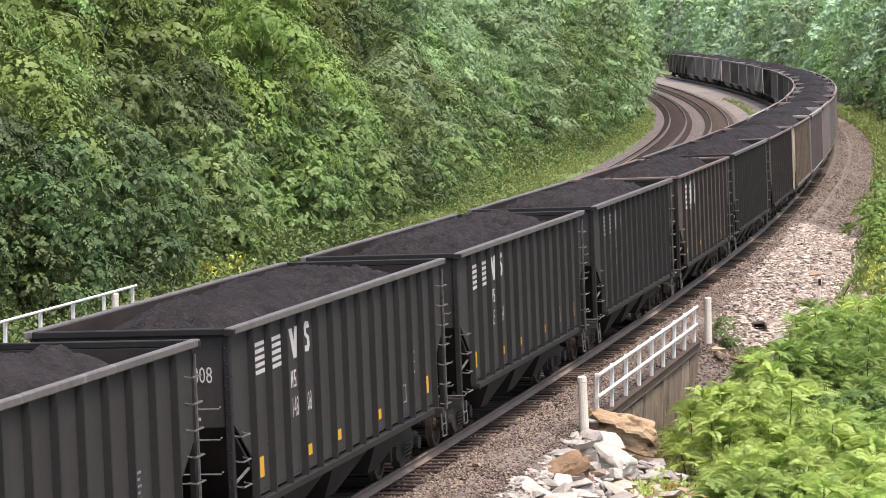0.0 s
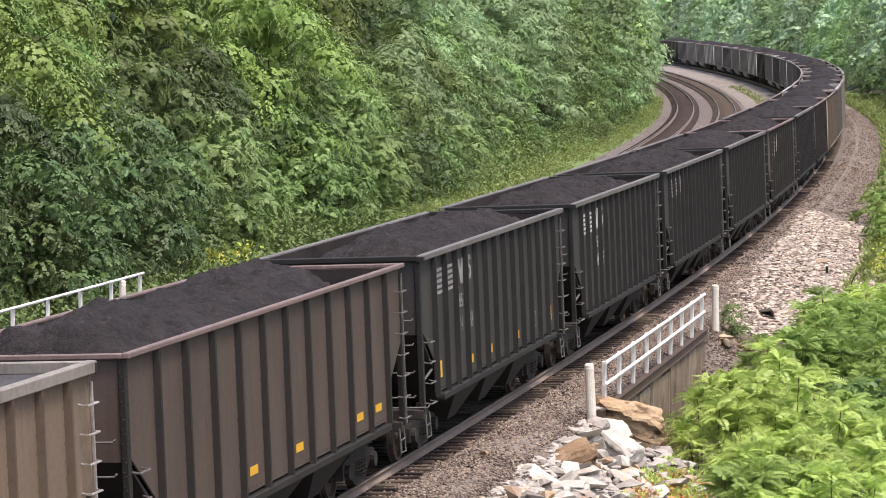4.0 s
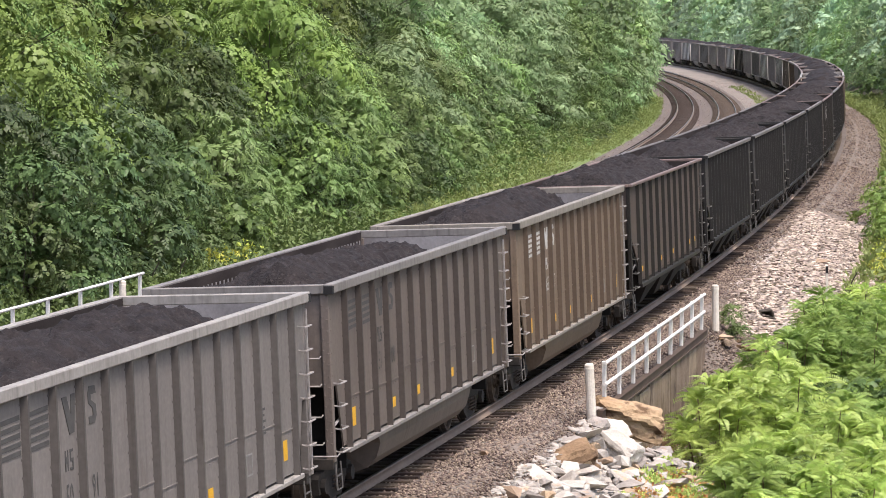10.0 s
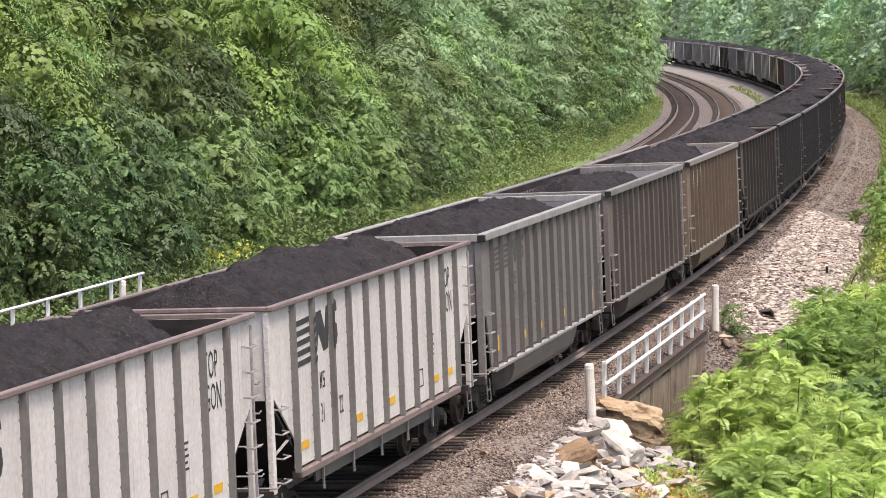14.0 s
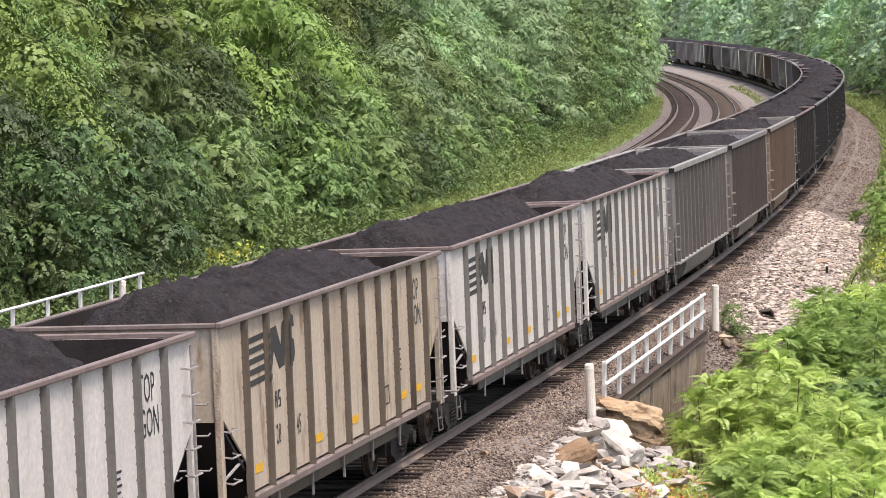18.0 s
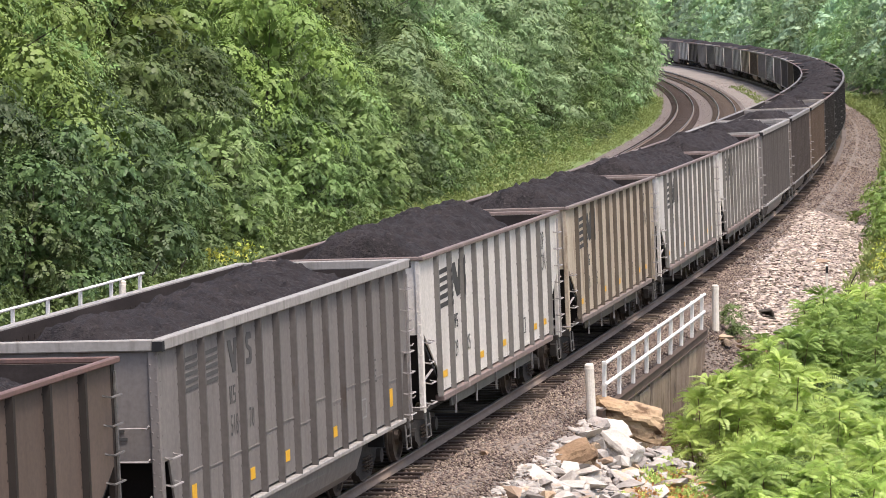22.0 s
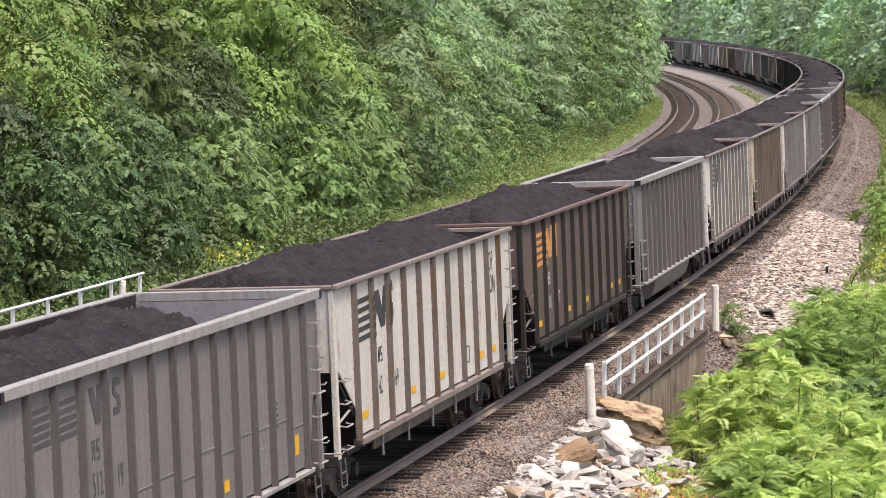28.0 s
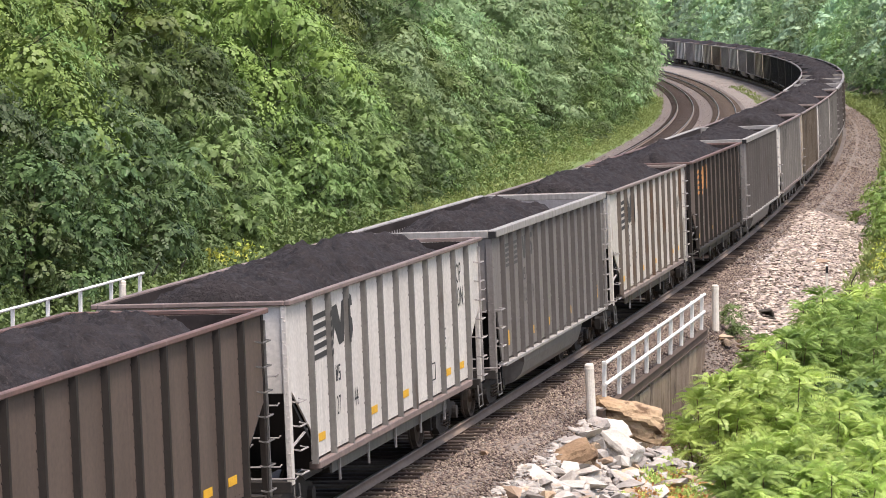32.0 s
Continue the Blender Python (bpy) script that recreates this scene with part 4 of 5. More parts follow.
def stones():
    rng = random.Random(8)
    # the broken stones beside the bridge
    for k in range(215):
        u, v = rng.random(), rng.random()
        s = 54.5 + 14.0 * u
        lat = 2.95 + 0.35 * (1 - u) + 2.4 * v * (0.75 + 0.5 * u)
        size = rng.choice((0.2, 0.34, 0.5, 0.8)) * rng.uniform(0.75, 1.25)
        pale = rng.random() > 0.33
        place_rock(rng.choice(PALE if pale else TANS), s, lat, size, rng, ground_z(s, lat) + size * 0.2 + 0.25 * v * (1 - v), "angular pale broken stone in a heap" if pale else "tan broken stone in a heap", group="heap of broken stones")
    for s, lat, size, me, dz in ((65.2, 3.75, 0.95, PALE[0], 0.12), (63.6, 3.95, 0.8, PALE[1], 0.2), (61.0, 3.6, 1.05, PALE[3], 0.2), (66.6, 4.8, 0.75, PALE[2], 0.25), (59.5, 3.5, 0.9, PALE[4], 0.15), (68.3, 5.0, 0.7, PALE[5], 0.35), (58.0, 3.7, 0.8, PALE[6], 0.2), (62.3, 4.6, 0.85, PALE[7], 0.25), (64.6, 4.5, 0.8, PALE[8], 0.25)):
        place_rock(me, s, lat, size, rng, ground_z(s, lat) + dz, "large angular whitish broken stone", group="heap of broken stones", tilt=35)
    for k in range(16):
        s = 55.5 + 12 * rng.random()
        lat = 3.1 + 1.7 * rng.random()
        place_rock(PLATES[k % 4], s, lat, rng.uniform(0.7, 1.25), rng, ground_z(s, lat) + 0.22, "broad flat whitish stone on the heap", group="heap of broken stones", tilt=28)
    for k in range(18):
        s, lat = 65.4 + 1.4 * rng.random(), 4.1 + 1.3 * rng.random()
        place_rock(rng.choice(PALE), s, lat, rng.uniform(0.3, 0.75), rng, ground_z(s, lat) + 0.22, "angular pale broken stone in a heap", group="heap of broken stones")
    place_rock(TANS[2], 56.3, 3.0, 0.95, rng, ground_z(56.3, 3.0) + 0.05, "tan flat stone on the ballast", group="heap of broken stones", tilt=8)
    place_rock(TANS[1], 59.1, 1.98, 0.36, rng, ground_z(59.1, 1.98) + 0.06, "single tan stone on the ballast")
    place_rock(TANS[3], 60.6, 2.4, 0.12, rng, ground_z(60.6, 2.4) + 0.03, "small tan stone on the ballast")
    # scree farther on: single slabs on top, the rest as one
    for k in range(230):
        s = 93 + 45 * rng.random() ** 0.9
        lat = 2.2 + 4.6 * rng.random()
        if s < 100 and lat > 4.2 or s > 128 and lat < 3.2:
            continue
        place_rock(rng.choice(FLATS), s, lat, rng.uniform(0.3, 0.7), rng, ground_z(s, lat) + 0.04, "flat pale stone slab on the bank", "stone", "slabs on the stony bank", "stone_slab", 12)
    nr = np.random.default_rng(5)
    n = 14000
    ss, la = 90 + 47 * nr.random(n), 1.7 + 4.8 * nr.random(n)
    keep = ~((ss < 97) & (la > 4.0)) & (la > 2.6 - 0.02 * (ss - 90) + 0.5 * nr.random(n))
    scatter("scree", ss[keep], la[keep], nr.uniform(0.06, 0.21, keep.sum()), 0.22, SLAB, "loose pale stone slabs and chips on the bank", 6, True)
    n = 2400
    ss, la = 54.5 + 13.5 * nr.random(n), 2.75 + 2.6 * nr.random(n)
    scatter("stone_chips", ss, la, nr.uniform(0.06, 0.2, n), 0.5, PALE_ROCK, "pale chips between the broken stones", 13, True)
    n = 7000
    ss, la = 44 + 60 * nr.random(n), 0.84 + 0.45 * nr.random(n)
    scatter("crib_gravel", ss, la, nr.uniform(0.035, 0.085, n), 0.7, GRAVEL, "ballast stones between the tie ends", 14)
    # ballast
    n = 42000
    ss = 44 + 62 * nr.random(n) ** 1.25
    la = 1.12 + 2.5 * nr.random(n)
    keep = ~((ss > 66.5) & (ss < 86) & (la > 2.78))
    scatter("ballast_gravel", ss[keep], la[keep], nr.uniform(0.03, 0.072, keep.sum()), 0.7, GRAVEL, "coarse grey-brown ballast stones", 7)
    n = 7000
    ss, la = 81.5 + 12 * nr.random(n), 2.75 + 3.0 * nr.random(n)
    scatter("bank_gravel", ss, la, nr.uniform(0.03, 0.085, n), 0.6, GRAVEL, "brown gravel on the bank by the bridge", 10)
    n = 9000
    ss, la = 178 + 120 * nr.random(n), 1.6 + 4.0 * nr.random(n)
    scatter("path_gravel", ss, la, nr.uniform(0.05, 0.11, n), 0.5, GRAVEL, "coarse gravel along the stony path", 11)
    n = 9000
    ss, la = 165 + 260 * nr.random(n), -14.2 + 12.6 * nr.random(n)
    keep = (abs(la + 7.75) > 1.5) & (abs(la + 11.55) > 1.5)
    scatter("bed_gravel", ss[keep], la[keep], nr.uniform(0.05, 0.11, keep.sum()), 0.45, SLAB, "pale gravel between the tracks", 12)
    n = 16000
    ss, la = 100 + 80 * nr.random(n), 1.2 + 4.2 * nr.random(n)
    scatter("far_gravel", ss, la, nr.uniform(0.045, 0.1, n), 0.6, GRAVEL, "coarse grey-brown ballast stones", 9)


def scatter(name, ss, la, size, flat, mat, label, seed, slab=False):
    """Many small angular stones, or thin slabs, in one mesh."""
    nr = np.random.default_rng(seed)
    n = len(ss)
    base = np.array([tuple(at(a, b, ground_z(a, b))) for a, b in zip(ss, la)])
    o = np.array([(1, 0, 0), (0, 1, 0), (-1, 0, 0), (0, -1, 0), (0, 0, 1), (0, 0, -1)], float)
    t = np.array([(0, 1, 4), (1, 2, 4), (2, 3, 4), (3, 0, 4), (1, 0, 5), (2, 1, 5), (3, 2, 5), (0, 3, 5)])
    if slab:
        o = np.array([(x, y, z) for z in (-0.5, 0.5) for x, y in ((-1, -0.55), (0.9, -0.6), (1, 0.5), (-0.8, 0.6))], float)
        t = np.array([(4, 5, 6), (4, 6, 7), (0, 1, 5), (0, 5, 4), (1, 2, 6), (1, 6, 5), (2, 3, 7), (2, 7, 6), (3, 0, 4), (3, 4, 7)])
    nv = len(o)
    v = o[None] * (0.65 + 0.7 * nr.random((n, nv, 1))) * size[:, None, None] * 0.6
    v += nr.normal(0, 0.12, v.shape) * size[:, None, None]
    v[:, :, 2] *= flat
    a = nr.random(n) * 6.283
    c, s_ = np.cos(a)[:, None], np.sin(a)[:, None]
    x, y = v[:, :, 0] * c - v[:, :, 1] * s_, v[:, :, 0] * s_ + v[:, :, 1] * c
    v[:, :, 0], v[:, :, 1] = x, y
    lean = 0.14 if slab else 0.25
    v[:, :, 2] += v[:, :, 0] * nr.normal(0, lean, (n, 1)) + v[:, :, 1] * nr.normal(0, lean, (n, 1))
    v += base[:, None]
    v[:, :, 2] += (size * 0.15)[:, None]
    f = (t[None] + (np.arange(n) * nv)[:, None, None]).reshape(-1, 3)
    tagged(new(name, raw_mesh(name, v.reshape(-1, 3), f, mat)), label, "gravel", kind="stuff")


def boulder(s, lat, z, size, turn, seed, label, mat=None, lean=9):
    bm = bmesh.new()
    bmesh.ops.create_icosphere(bm, subdivisions=4, radius=1.0)
    for v in bm.verts:
        d = v.co.copy()
        k = max(abs(d.x), abs(d.y), abs(d.z))
        d = d.lerp(d / k, 0.62)
        p = Vector((d.x * size[0] / 2, d.y * size[1] / 2, d.z * size[2] / 2))
        q = p * 1.6 + Vector((seed, 0, 0))
        p += v.normal * (0.13 * noise.noise(q) + 0.05 * noise.noise(q * 3.1))
        layer = round((p.z + 0.25 * p.x + 0.06 * noise.noise(q * 2)) / 0.14)
        p.x += 0.028 * (layer % 3 - 1)
        p.y -= 0.035 * ((layer * 7) % 4 - 1.5)
        v.co = p
    ob = tagged(new("boulder", mesh_of("boulder", bm, mat or BOULDER)), label, "rock")
    ob.matrix_basis = on_line(s, lat, z, 0, turn) @ pose(0, 0, 0, 0, lean, 0)


stones()
boulder(68.0, 3.34, -0.47, (1.66, 0.92, 0.78), radians(14), 3.0, "large layered tan sandstone block beside the bridge end")
boulder(61.6, 3.12, -0.62, (1.3, 0.6, 0.66), radians(30), 11.0, "brown split slab lying on the heap", BROWN_ROCK, -22)
boulder(64.6, 3.75, -0.66, (0.9, 0.75, 0.55), radians(-20), 17.0, "large whitish slab tilted on the heap", PALE_ROCK, 24)
boulder(58.9, 3.12, -0.6, (1.25, 0.55, 0.42), radians(-35), 23.0, "large whitish slab tilted on the heap", PALE_ROCK, 18)


# ---------------------------------------------------------------- foliage
def leaf_quads(p, d, nrm, L, W):
    """Pointed leaves at p along d, flat across nrm: four corners each."""
    d = d / np.linalg.norm(d, axis=1, keepdims=True)
    s = np.cross(d, nrm)
    s /= np.linalg.norm(s, axis=1, keepdims=True) + 1e-9
    L, W = L[:, None], W[:, None]
    v = np.stack([p, p + d * L * 0.45 + s * W, p + d * L, p + d * L * 0.45 - s * W], 1)
    v[:, 1:3, 2] -= 0.08 * L
    return v


def quads_mesh(name, v, mat):
    n = len(v)
    return raw_mesh(name, v.reshape(-1, 3), np.arange(n * 4).reshape(n, 4), mat)


DOME = ((0, 0.62), (0.2, 0.95), (0.45, 1.0), (0.7, 0.8), (0.9, 0.45), (1, 0.15))


def crown_mesh(seed, H, R, boughs, sprays, leaves, L, mat, pad=(0.6, 1.05), low=0.05, droop=0.5, slim=0.22, core=200):
    """Boughs round a dome: each a drooping leafy lump, open below, of overlapping old leaves under sprays of new ones."""
    nr = np.random.default_rng(seed)
    up = np.array([0.0, 0.0, 1.0])

    def unit(v):
        return v / (np.linalg.norm(v, axis=1, keepdims=True) + 1e-9)
    i = np.arange(boughs) + 0.5
    h = low + (0.95 - low) * (i / boughs) ** 0.95
    az = i * 2.39996 + nr.uniform(-0.6, 0.6, boughs)
    r = R * np.interp(h, [p for p, _ in DOME], [q for _, q in DOME]) * nr.uniform(0.45, 1.08, boughs)
    c = np.stack([r * np.cos(az), r * np.sin(az), h * H + nr.uniform(-0.35, 0.35, boughs)], 1)
    size = nr.uniform(*pad, boughs)
    axis = unit(np.stack([np.cos(az) * 0.75, np.sin(az) * 0.75, nr.uniform(0.8, 1.5, boughs)], 1))
    e1 = unit(np.cross(axis, up + 0 * axis))
    e2 = np.cross(axis, e1)
    wave = nr.uniform(0, 6.283, (boughs, 4))
    out = []

    def skin(n, depth):
        """Places on the lumps, and the way that each faces."""
        k = np.repeat(np.arange(boughs), n)
        w = nr.uniform(-0.08, 1.0, len(k))
        phi = nr.uniform(0, 2 * np.pi, len(k))
        q = np.sqrt(1 - w ** 2)
        rel = 1 + 0.28 * np.sin(3 * phi + wave[k, 0]) * q + 0.14 * np.sin(5 * phi + 4 * w + wave[k, 1]) * q + 0.1 * np.sin(6 * w + wave[k, 2])
        d = e1[k] * (q * np.cos(phi))[:, None] + e2[k] * (q * np.sin(phi))[:, None] + axis[k] * w[:, None]
        p = c[k] + (d - axis[k] * (0.42 * w)[:, None]) * (size[k] * (rel - depth))[:, None]
        return k, p, d, w
    # overlapping old leaves
    old = max(1.4 * L, 0.07 * sum(pad))
    k, p, d, w = skin(int(0.62 * sum(pad) ** 2 / (old * old * 0.42)), 0.2)
    l = old * nr.uniform(0.8, 1.2, len(k))
    fall = unit(d * 0.4 - up * 0.15 + nr.normal(0, 0.6, p.shape))
    fall = unit(fall - d * (fall * d).sum(1, keepdims=True) * 0.9)
    out.append(leaf_quads(p - fall * l[:, None] * 0.5, fall, d + nr.normal(0, 0.08, p.shape), l, l * 0.42))
    # the sprays over them
    k, base, d, w = skin(sprays, 0.0)
    base = base + d * (size[k] * nr.uniform(-0.05, 0.12, len(k)))[:, None]
    face = unit(d + up * 0.2 + nr.normal(0, 0.08, base.shape))
    run = unit(d * np.array([1, 1, 0.4]) - up * (0.02 + 0.2 * droop) + nr.normal(0, 0.35, base.shape))
    run = unit(run - face * (run * face).sum(1, keepdims=True) * 0.6)
    sd = unit(np.cross(run, face))
    ln = (0.16 + 0.24 * size[k]) * nr.uniform(0.7, 1.4, len(k))
    for j in range(leaves):
        t = (j + 0.5) / leaves
        sign = 1.0 if j % 2 else -1.0
        p = base + run * (ln * t)[:, None]
        p[:, 2] -= 0.5 * droop * ln * t * t
        ld = run * (0.4 + 0.6 * t) + sd * sign * (1.0 - 0.6 * t) + nr.normal(0, 0.14, base.shape)
        ld[:, 2] -= droop * (0.1 + 0.4 * t)
        l = L * nr.uniform(0.75, 1.25, len(k)) * (1.1 - 0.35 * t)
        out.append(leaf_quads(p, ld, face + nr.normal(0, 0.07, base.shape), l, l * slim * nr.uniform(0.85, 1.15, len(k))))
    # and the shaded inside
    h = low + (0.9 - low) * nr.random(core)
    a = nr.uniform(0, 2 * np.pi, core)
    r = R * np.interp(h, [p for p, _ in DOME], [q for _, q in DOME]) * nr.uniform(0.1, 0.42, core)
    l = 0.06 * H * nr.uniform(0.7, 1.2, core)
    ax = np.stack([np.cos(a), np.sin(a), 0.3 + 0 * a], 1)
    out.append(leaf_quads(np.stack([r * np.cos(a), r * np.sin(a), h * H], 1), nr.normal(0, 1, (core, 3)), ax + nr.normal(0, 0.35, (core, 3)), l, l * 0.4))
    return quads_mesh("crown", np.concatenate(out), mat), c


def build_tree(seed, H, R, boughs, sprays, leaves, L, mat, label, category="tree", group="trees of the wooded slope", low=0.05, name="tree", pad=(0.8, 1.25), limbs=10, droop=0.5, slim=0.26, core=200, thick=0.0085):
    root = tagged(new(name), label, category, group)
    me, c = crown_mesh(seed, H, R, boughs, sprays, leaves, L, mat, pad, low, droop, slim, core)
    rng = random.Random(seed)
    bm = bmesh.new()
    top = Vector((rng.uniform(-0.3, 0.3), rng.uniform(-0.3, 0.3), H * 0.86))
    trunk = [Vector((0, 0, -0.6)), Vector((0.03, 0, 0.5)), Vector((top.x * 0.4, top.y * 0.4, H * 0.42)), top]
    r0 = thick * H
    n = 7
    rings = []
    for i, p in enumerate(trunk):
        r = r0 * (1.35, 1.0, 0.62, 0.15)[i]
        rings.append([bm.verts.new(p + Vector((r * math.cos(2 * math.pi * k / n), r * math.sin(2 * math.pi * k / n), 0))) for k in range(n)])
    for a, b in zip(rings, rings[1:]):
        for k in range(n):
            bm.faces.new((a[k], a[(k + 1) % n], b[(k + 1) % n], b[k]))
    for q in c[:: max(1, len(c) // limbs)]:
        z0 = max(0.1 * H, q[2] - 0.14 * H - 0.3 * math.hypot(q[0], q[1]))
        a = Vector((0, 0, z0))
        b = Vector(q)
        rod(bm, [a, a.lerp(b, 0.5) + Vector((0, 0, 0.03 * H)), b], 0.0022 * H, 3)
    part("trunk", bm, BARK, root)
    part("crown", me, mat, root)
    return root


def plant(proto, s, lat, scale, rng, sink=0.1):
    """Sets the first of a kind in place, and copies of it after that."""
    m = on_line(s, lat, ground_z(s, lat) - sink, 0, rng.uniform(0, 6.28)) @ Matrix.Diagonal((scale * rng.uniform(0.9, 1.12), scale * rng.uniform(0.9, 1.12), scale, 1))
    if proto.get("placed"):
        ob = copy_thing(proto, m)
    else:
        ob = proto
        ob.matrix_basis = m
        proto["placed"] = 1
    return ob


SWAY = []


def woods():
    rng = random.Random(21)
    T1, T2, T3 = "broad-leaved tree in full summer leaf", "young broad-leaved tree with light green leaves", "dense dark green broad-leaved tree"
    T4, T5 = "broad-leaved tree, its leaf colour paled by painted haze", "tree with fine yellow-green leaves"
    EDGE = "shrubs at the wood's edge"
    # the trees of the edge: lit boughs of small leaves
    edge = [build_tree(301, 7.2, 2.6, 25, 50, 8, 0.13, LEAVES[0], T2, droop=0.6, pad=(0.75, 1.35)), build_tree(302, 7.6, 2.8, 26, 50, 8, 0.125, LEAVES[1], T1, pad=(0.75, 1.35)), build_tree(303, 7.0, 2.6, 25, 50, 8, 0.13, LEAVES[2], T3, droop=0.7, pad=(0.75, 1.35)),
            build_tree(304, 7.4, 2.7, 26, 40, 10, 0.17, LEAVES[1], T1, droop=0.9, slim=0.16, pad=(0.75, 1.3)), build_tree(305, 7.8, 3.1, 24, 64, 9, 0.105, LEAVES[3], T5, low=0.2, droop=0.9, pad=(0.85, 1.5)), build_tree(306, 7.4, 2.7, 25, 44, 8, 0.15, LIGHT_HAZE_LEAF, T4, pad=(0.75, 1.35))]
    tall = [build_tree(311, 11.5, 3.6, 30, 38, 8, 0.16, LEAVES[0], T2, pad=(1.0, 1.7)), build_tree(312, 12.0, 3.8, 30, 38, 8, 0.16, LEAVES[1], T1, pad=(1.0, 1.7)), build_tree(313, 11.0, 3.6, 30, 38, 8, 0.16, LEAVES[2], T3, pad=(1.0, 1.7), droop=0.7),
            build_tree(314, 11.5, 4.1, 27, 48, 9, 0.13, LEAVES[3], T5, low=0.15, pad=(1.0, 1.75), droop=0.9), build_tree(315, 11.5, 3.7, 30, 32, 8, 0.19, LIGHT_HAZE_LEAF, T4, pad=(1.0, 1.7))]
    far = [build_tree(320 + k, hh, rr, 26, 13, 6, 0.32, m, lab, pad=(1.1, 1.9), limbs=5, thick=0.005, core=90) for k, (hh, rr, m, lab) in enumerate(((12, 4.0, LIGHT_HAZE_LEAF, T4), (12.5, 4.2, LIGHT_HAZE_LEAF, T4), (13, 4.3, LEAVES[0], T2), (12, 3.9, LEAVES[2], T3)))]
    dist = [build_tree(325 + k, 12, 4.0, 28, 6, 5, 0.55, m, T4, pad=(1.0, 1.8), limbs=4, thick=0.005, core=60) for k, m in enumerate((LIGHT_HAZE_LEAF, HAZE_LEAF, HAZE_LEAF))]
    # the wooded slope rises row behind row from the line
    for s, lat, k, sc in ((83, -19.2, 2, 0.95), (90, -19.0, 2, 0.95), (96.5, -21.2, 4, 1.25), (103, -19.4, 2, 0.9), (108.5, -19.8, 3, 0.95), (114.5, -19.4, 1, 0.9), (121.5, -21.6, 2, 1.05), (128.5, -19.8, 4, 1.0), (135, -20.0, 1, 1.0), (141.5, -19.8, 0, 0.95), (148.5, -19.2, 0, 0.95), (155, -19.0, 5, 0.95),
                          (162, -19.4, 0, 1.0), (169, -20.6, 0, 1.05), (176, -22, 5, 1.0), (183, -22.2, 0, 1.0), (190, -22.2, 1, 1.0), (197, -21.8, 5, 1.0), (204, -21.4, 0, 1.0)):
        SWAY.append(plant(edge[k], s, lat, sc, rng))
    # hindmost row mostly dark-leaved: the gaps' shade put into its leaf colour
    for s0, s1, lat, wide, step, kinds, lo, hi in ((80, 230, -23.9, 1.6, 6.4, (0, 1, 1, 2, 3, 3), 0.88, 1.1), (84, 250, -29.5, 2.0, 6.6, (1, 1, 0), 1.0, 1.2)):
        s = s0
        while s < s1:
            pick = rng.choice(kinds)
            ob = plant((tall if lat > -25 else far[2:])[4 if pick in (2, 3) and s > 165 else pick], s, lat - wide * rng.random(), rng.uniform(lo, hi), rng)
            if lat > -25:
                SWAY.append(ob)
            s += step * rng.uniform(0.8, 1.2)
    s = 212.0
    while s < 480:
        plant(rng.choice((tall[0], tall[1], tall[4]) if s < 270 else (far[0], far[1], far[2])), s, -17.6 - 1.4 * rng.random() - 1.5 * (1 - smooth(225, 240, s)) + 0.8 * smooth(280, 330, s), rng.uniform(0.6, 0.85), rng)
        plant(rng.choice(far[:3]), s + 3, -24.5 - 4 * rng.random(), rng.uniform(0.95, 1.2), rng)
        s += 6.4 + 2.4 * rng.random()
    # the other side of the line, and round the end of the curve
    s = 168.0
    while s < 330:
        plant(rng.choice((tall[0], tall[0], tall[1])), s, 11.2 + 2.0 * rng.random() + 2.0 * (1 - smooth(200, 260, s)), rng.uniform(0.6, 0.85), rng)
        s += 8 + 3 * rng.random()
    s = 300.0
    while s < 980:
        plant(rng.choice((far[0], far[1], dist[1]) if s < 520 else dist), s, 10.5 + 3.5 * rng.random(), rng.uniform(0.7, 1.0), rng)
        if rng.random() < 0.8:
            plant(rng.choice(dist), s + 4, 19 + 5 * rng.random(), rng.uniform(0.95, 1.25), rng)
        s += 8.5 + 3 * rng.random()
    s = 215.0
    while s < 430:
        plant(far[rng.choice((0, 1, 1, 2))], s, 8.6 + 1.2 * rng.random(), rng.uniform(0.36, 0.55), rng)
        s += 5.5 + 2.5 * rng.random()
    # undergrowth
    B = "leafy green shrub at the wood's edge"
    S = dict(category="shrub", group=EDGE, low=0.03, name="shrub", limbs=6, core=60)
    shrubs = [build_tree(331, 3.0, 1.6, 14, 20, 8, 0.13, LEAVES[0], B, pad=(0.4, 0.65), **S), build_tree(332, 2.6, 1.5, 14, 20, 8, 0.125, LEAVES[1], B, pad=(0.4, 0.62), **S),
              build_tree(333, 2.8, 1.4, 14, 20, 8, 0.13, LEAVES[3], "yellowish leafy shrub at the wood's edge", pad=(0.4, 0.62), **S), build_tree(334, 3.2, 1.7, 14, 20, 8, 0.13, LEAVES[1], "mid green shrub at the wood's edge", pad=(0.4, 0.7), **S)]
    small = build_tree(335, 1.25, 0.5, 16, 20, 8, 0.07, LEAVES[0], "small dense green shrub at the bridge end", "shrub", "", 0.02, "shrub", pad=(0.17, 0.26), limbs=6, core=60)
    plant(small, 88.4, 3.3, 0.68, rng, 0.03)
    plant(shrubs[2], 111.5, -17.0, 0.75, rng)
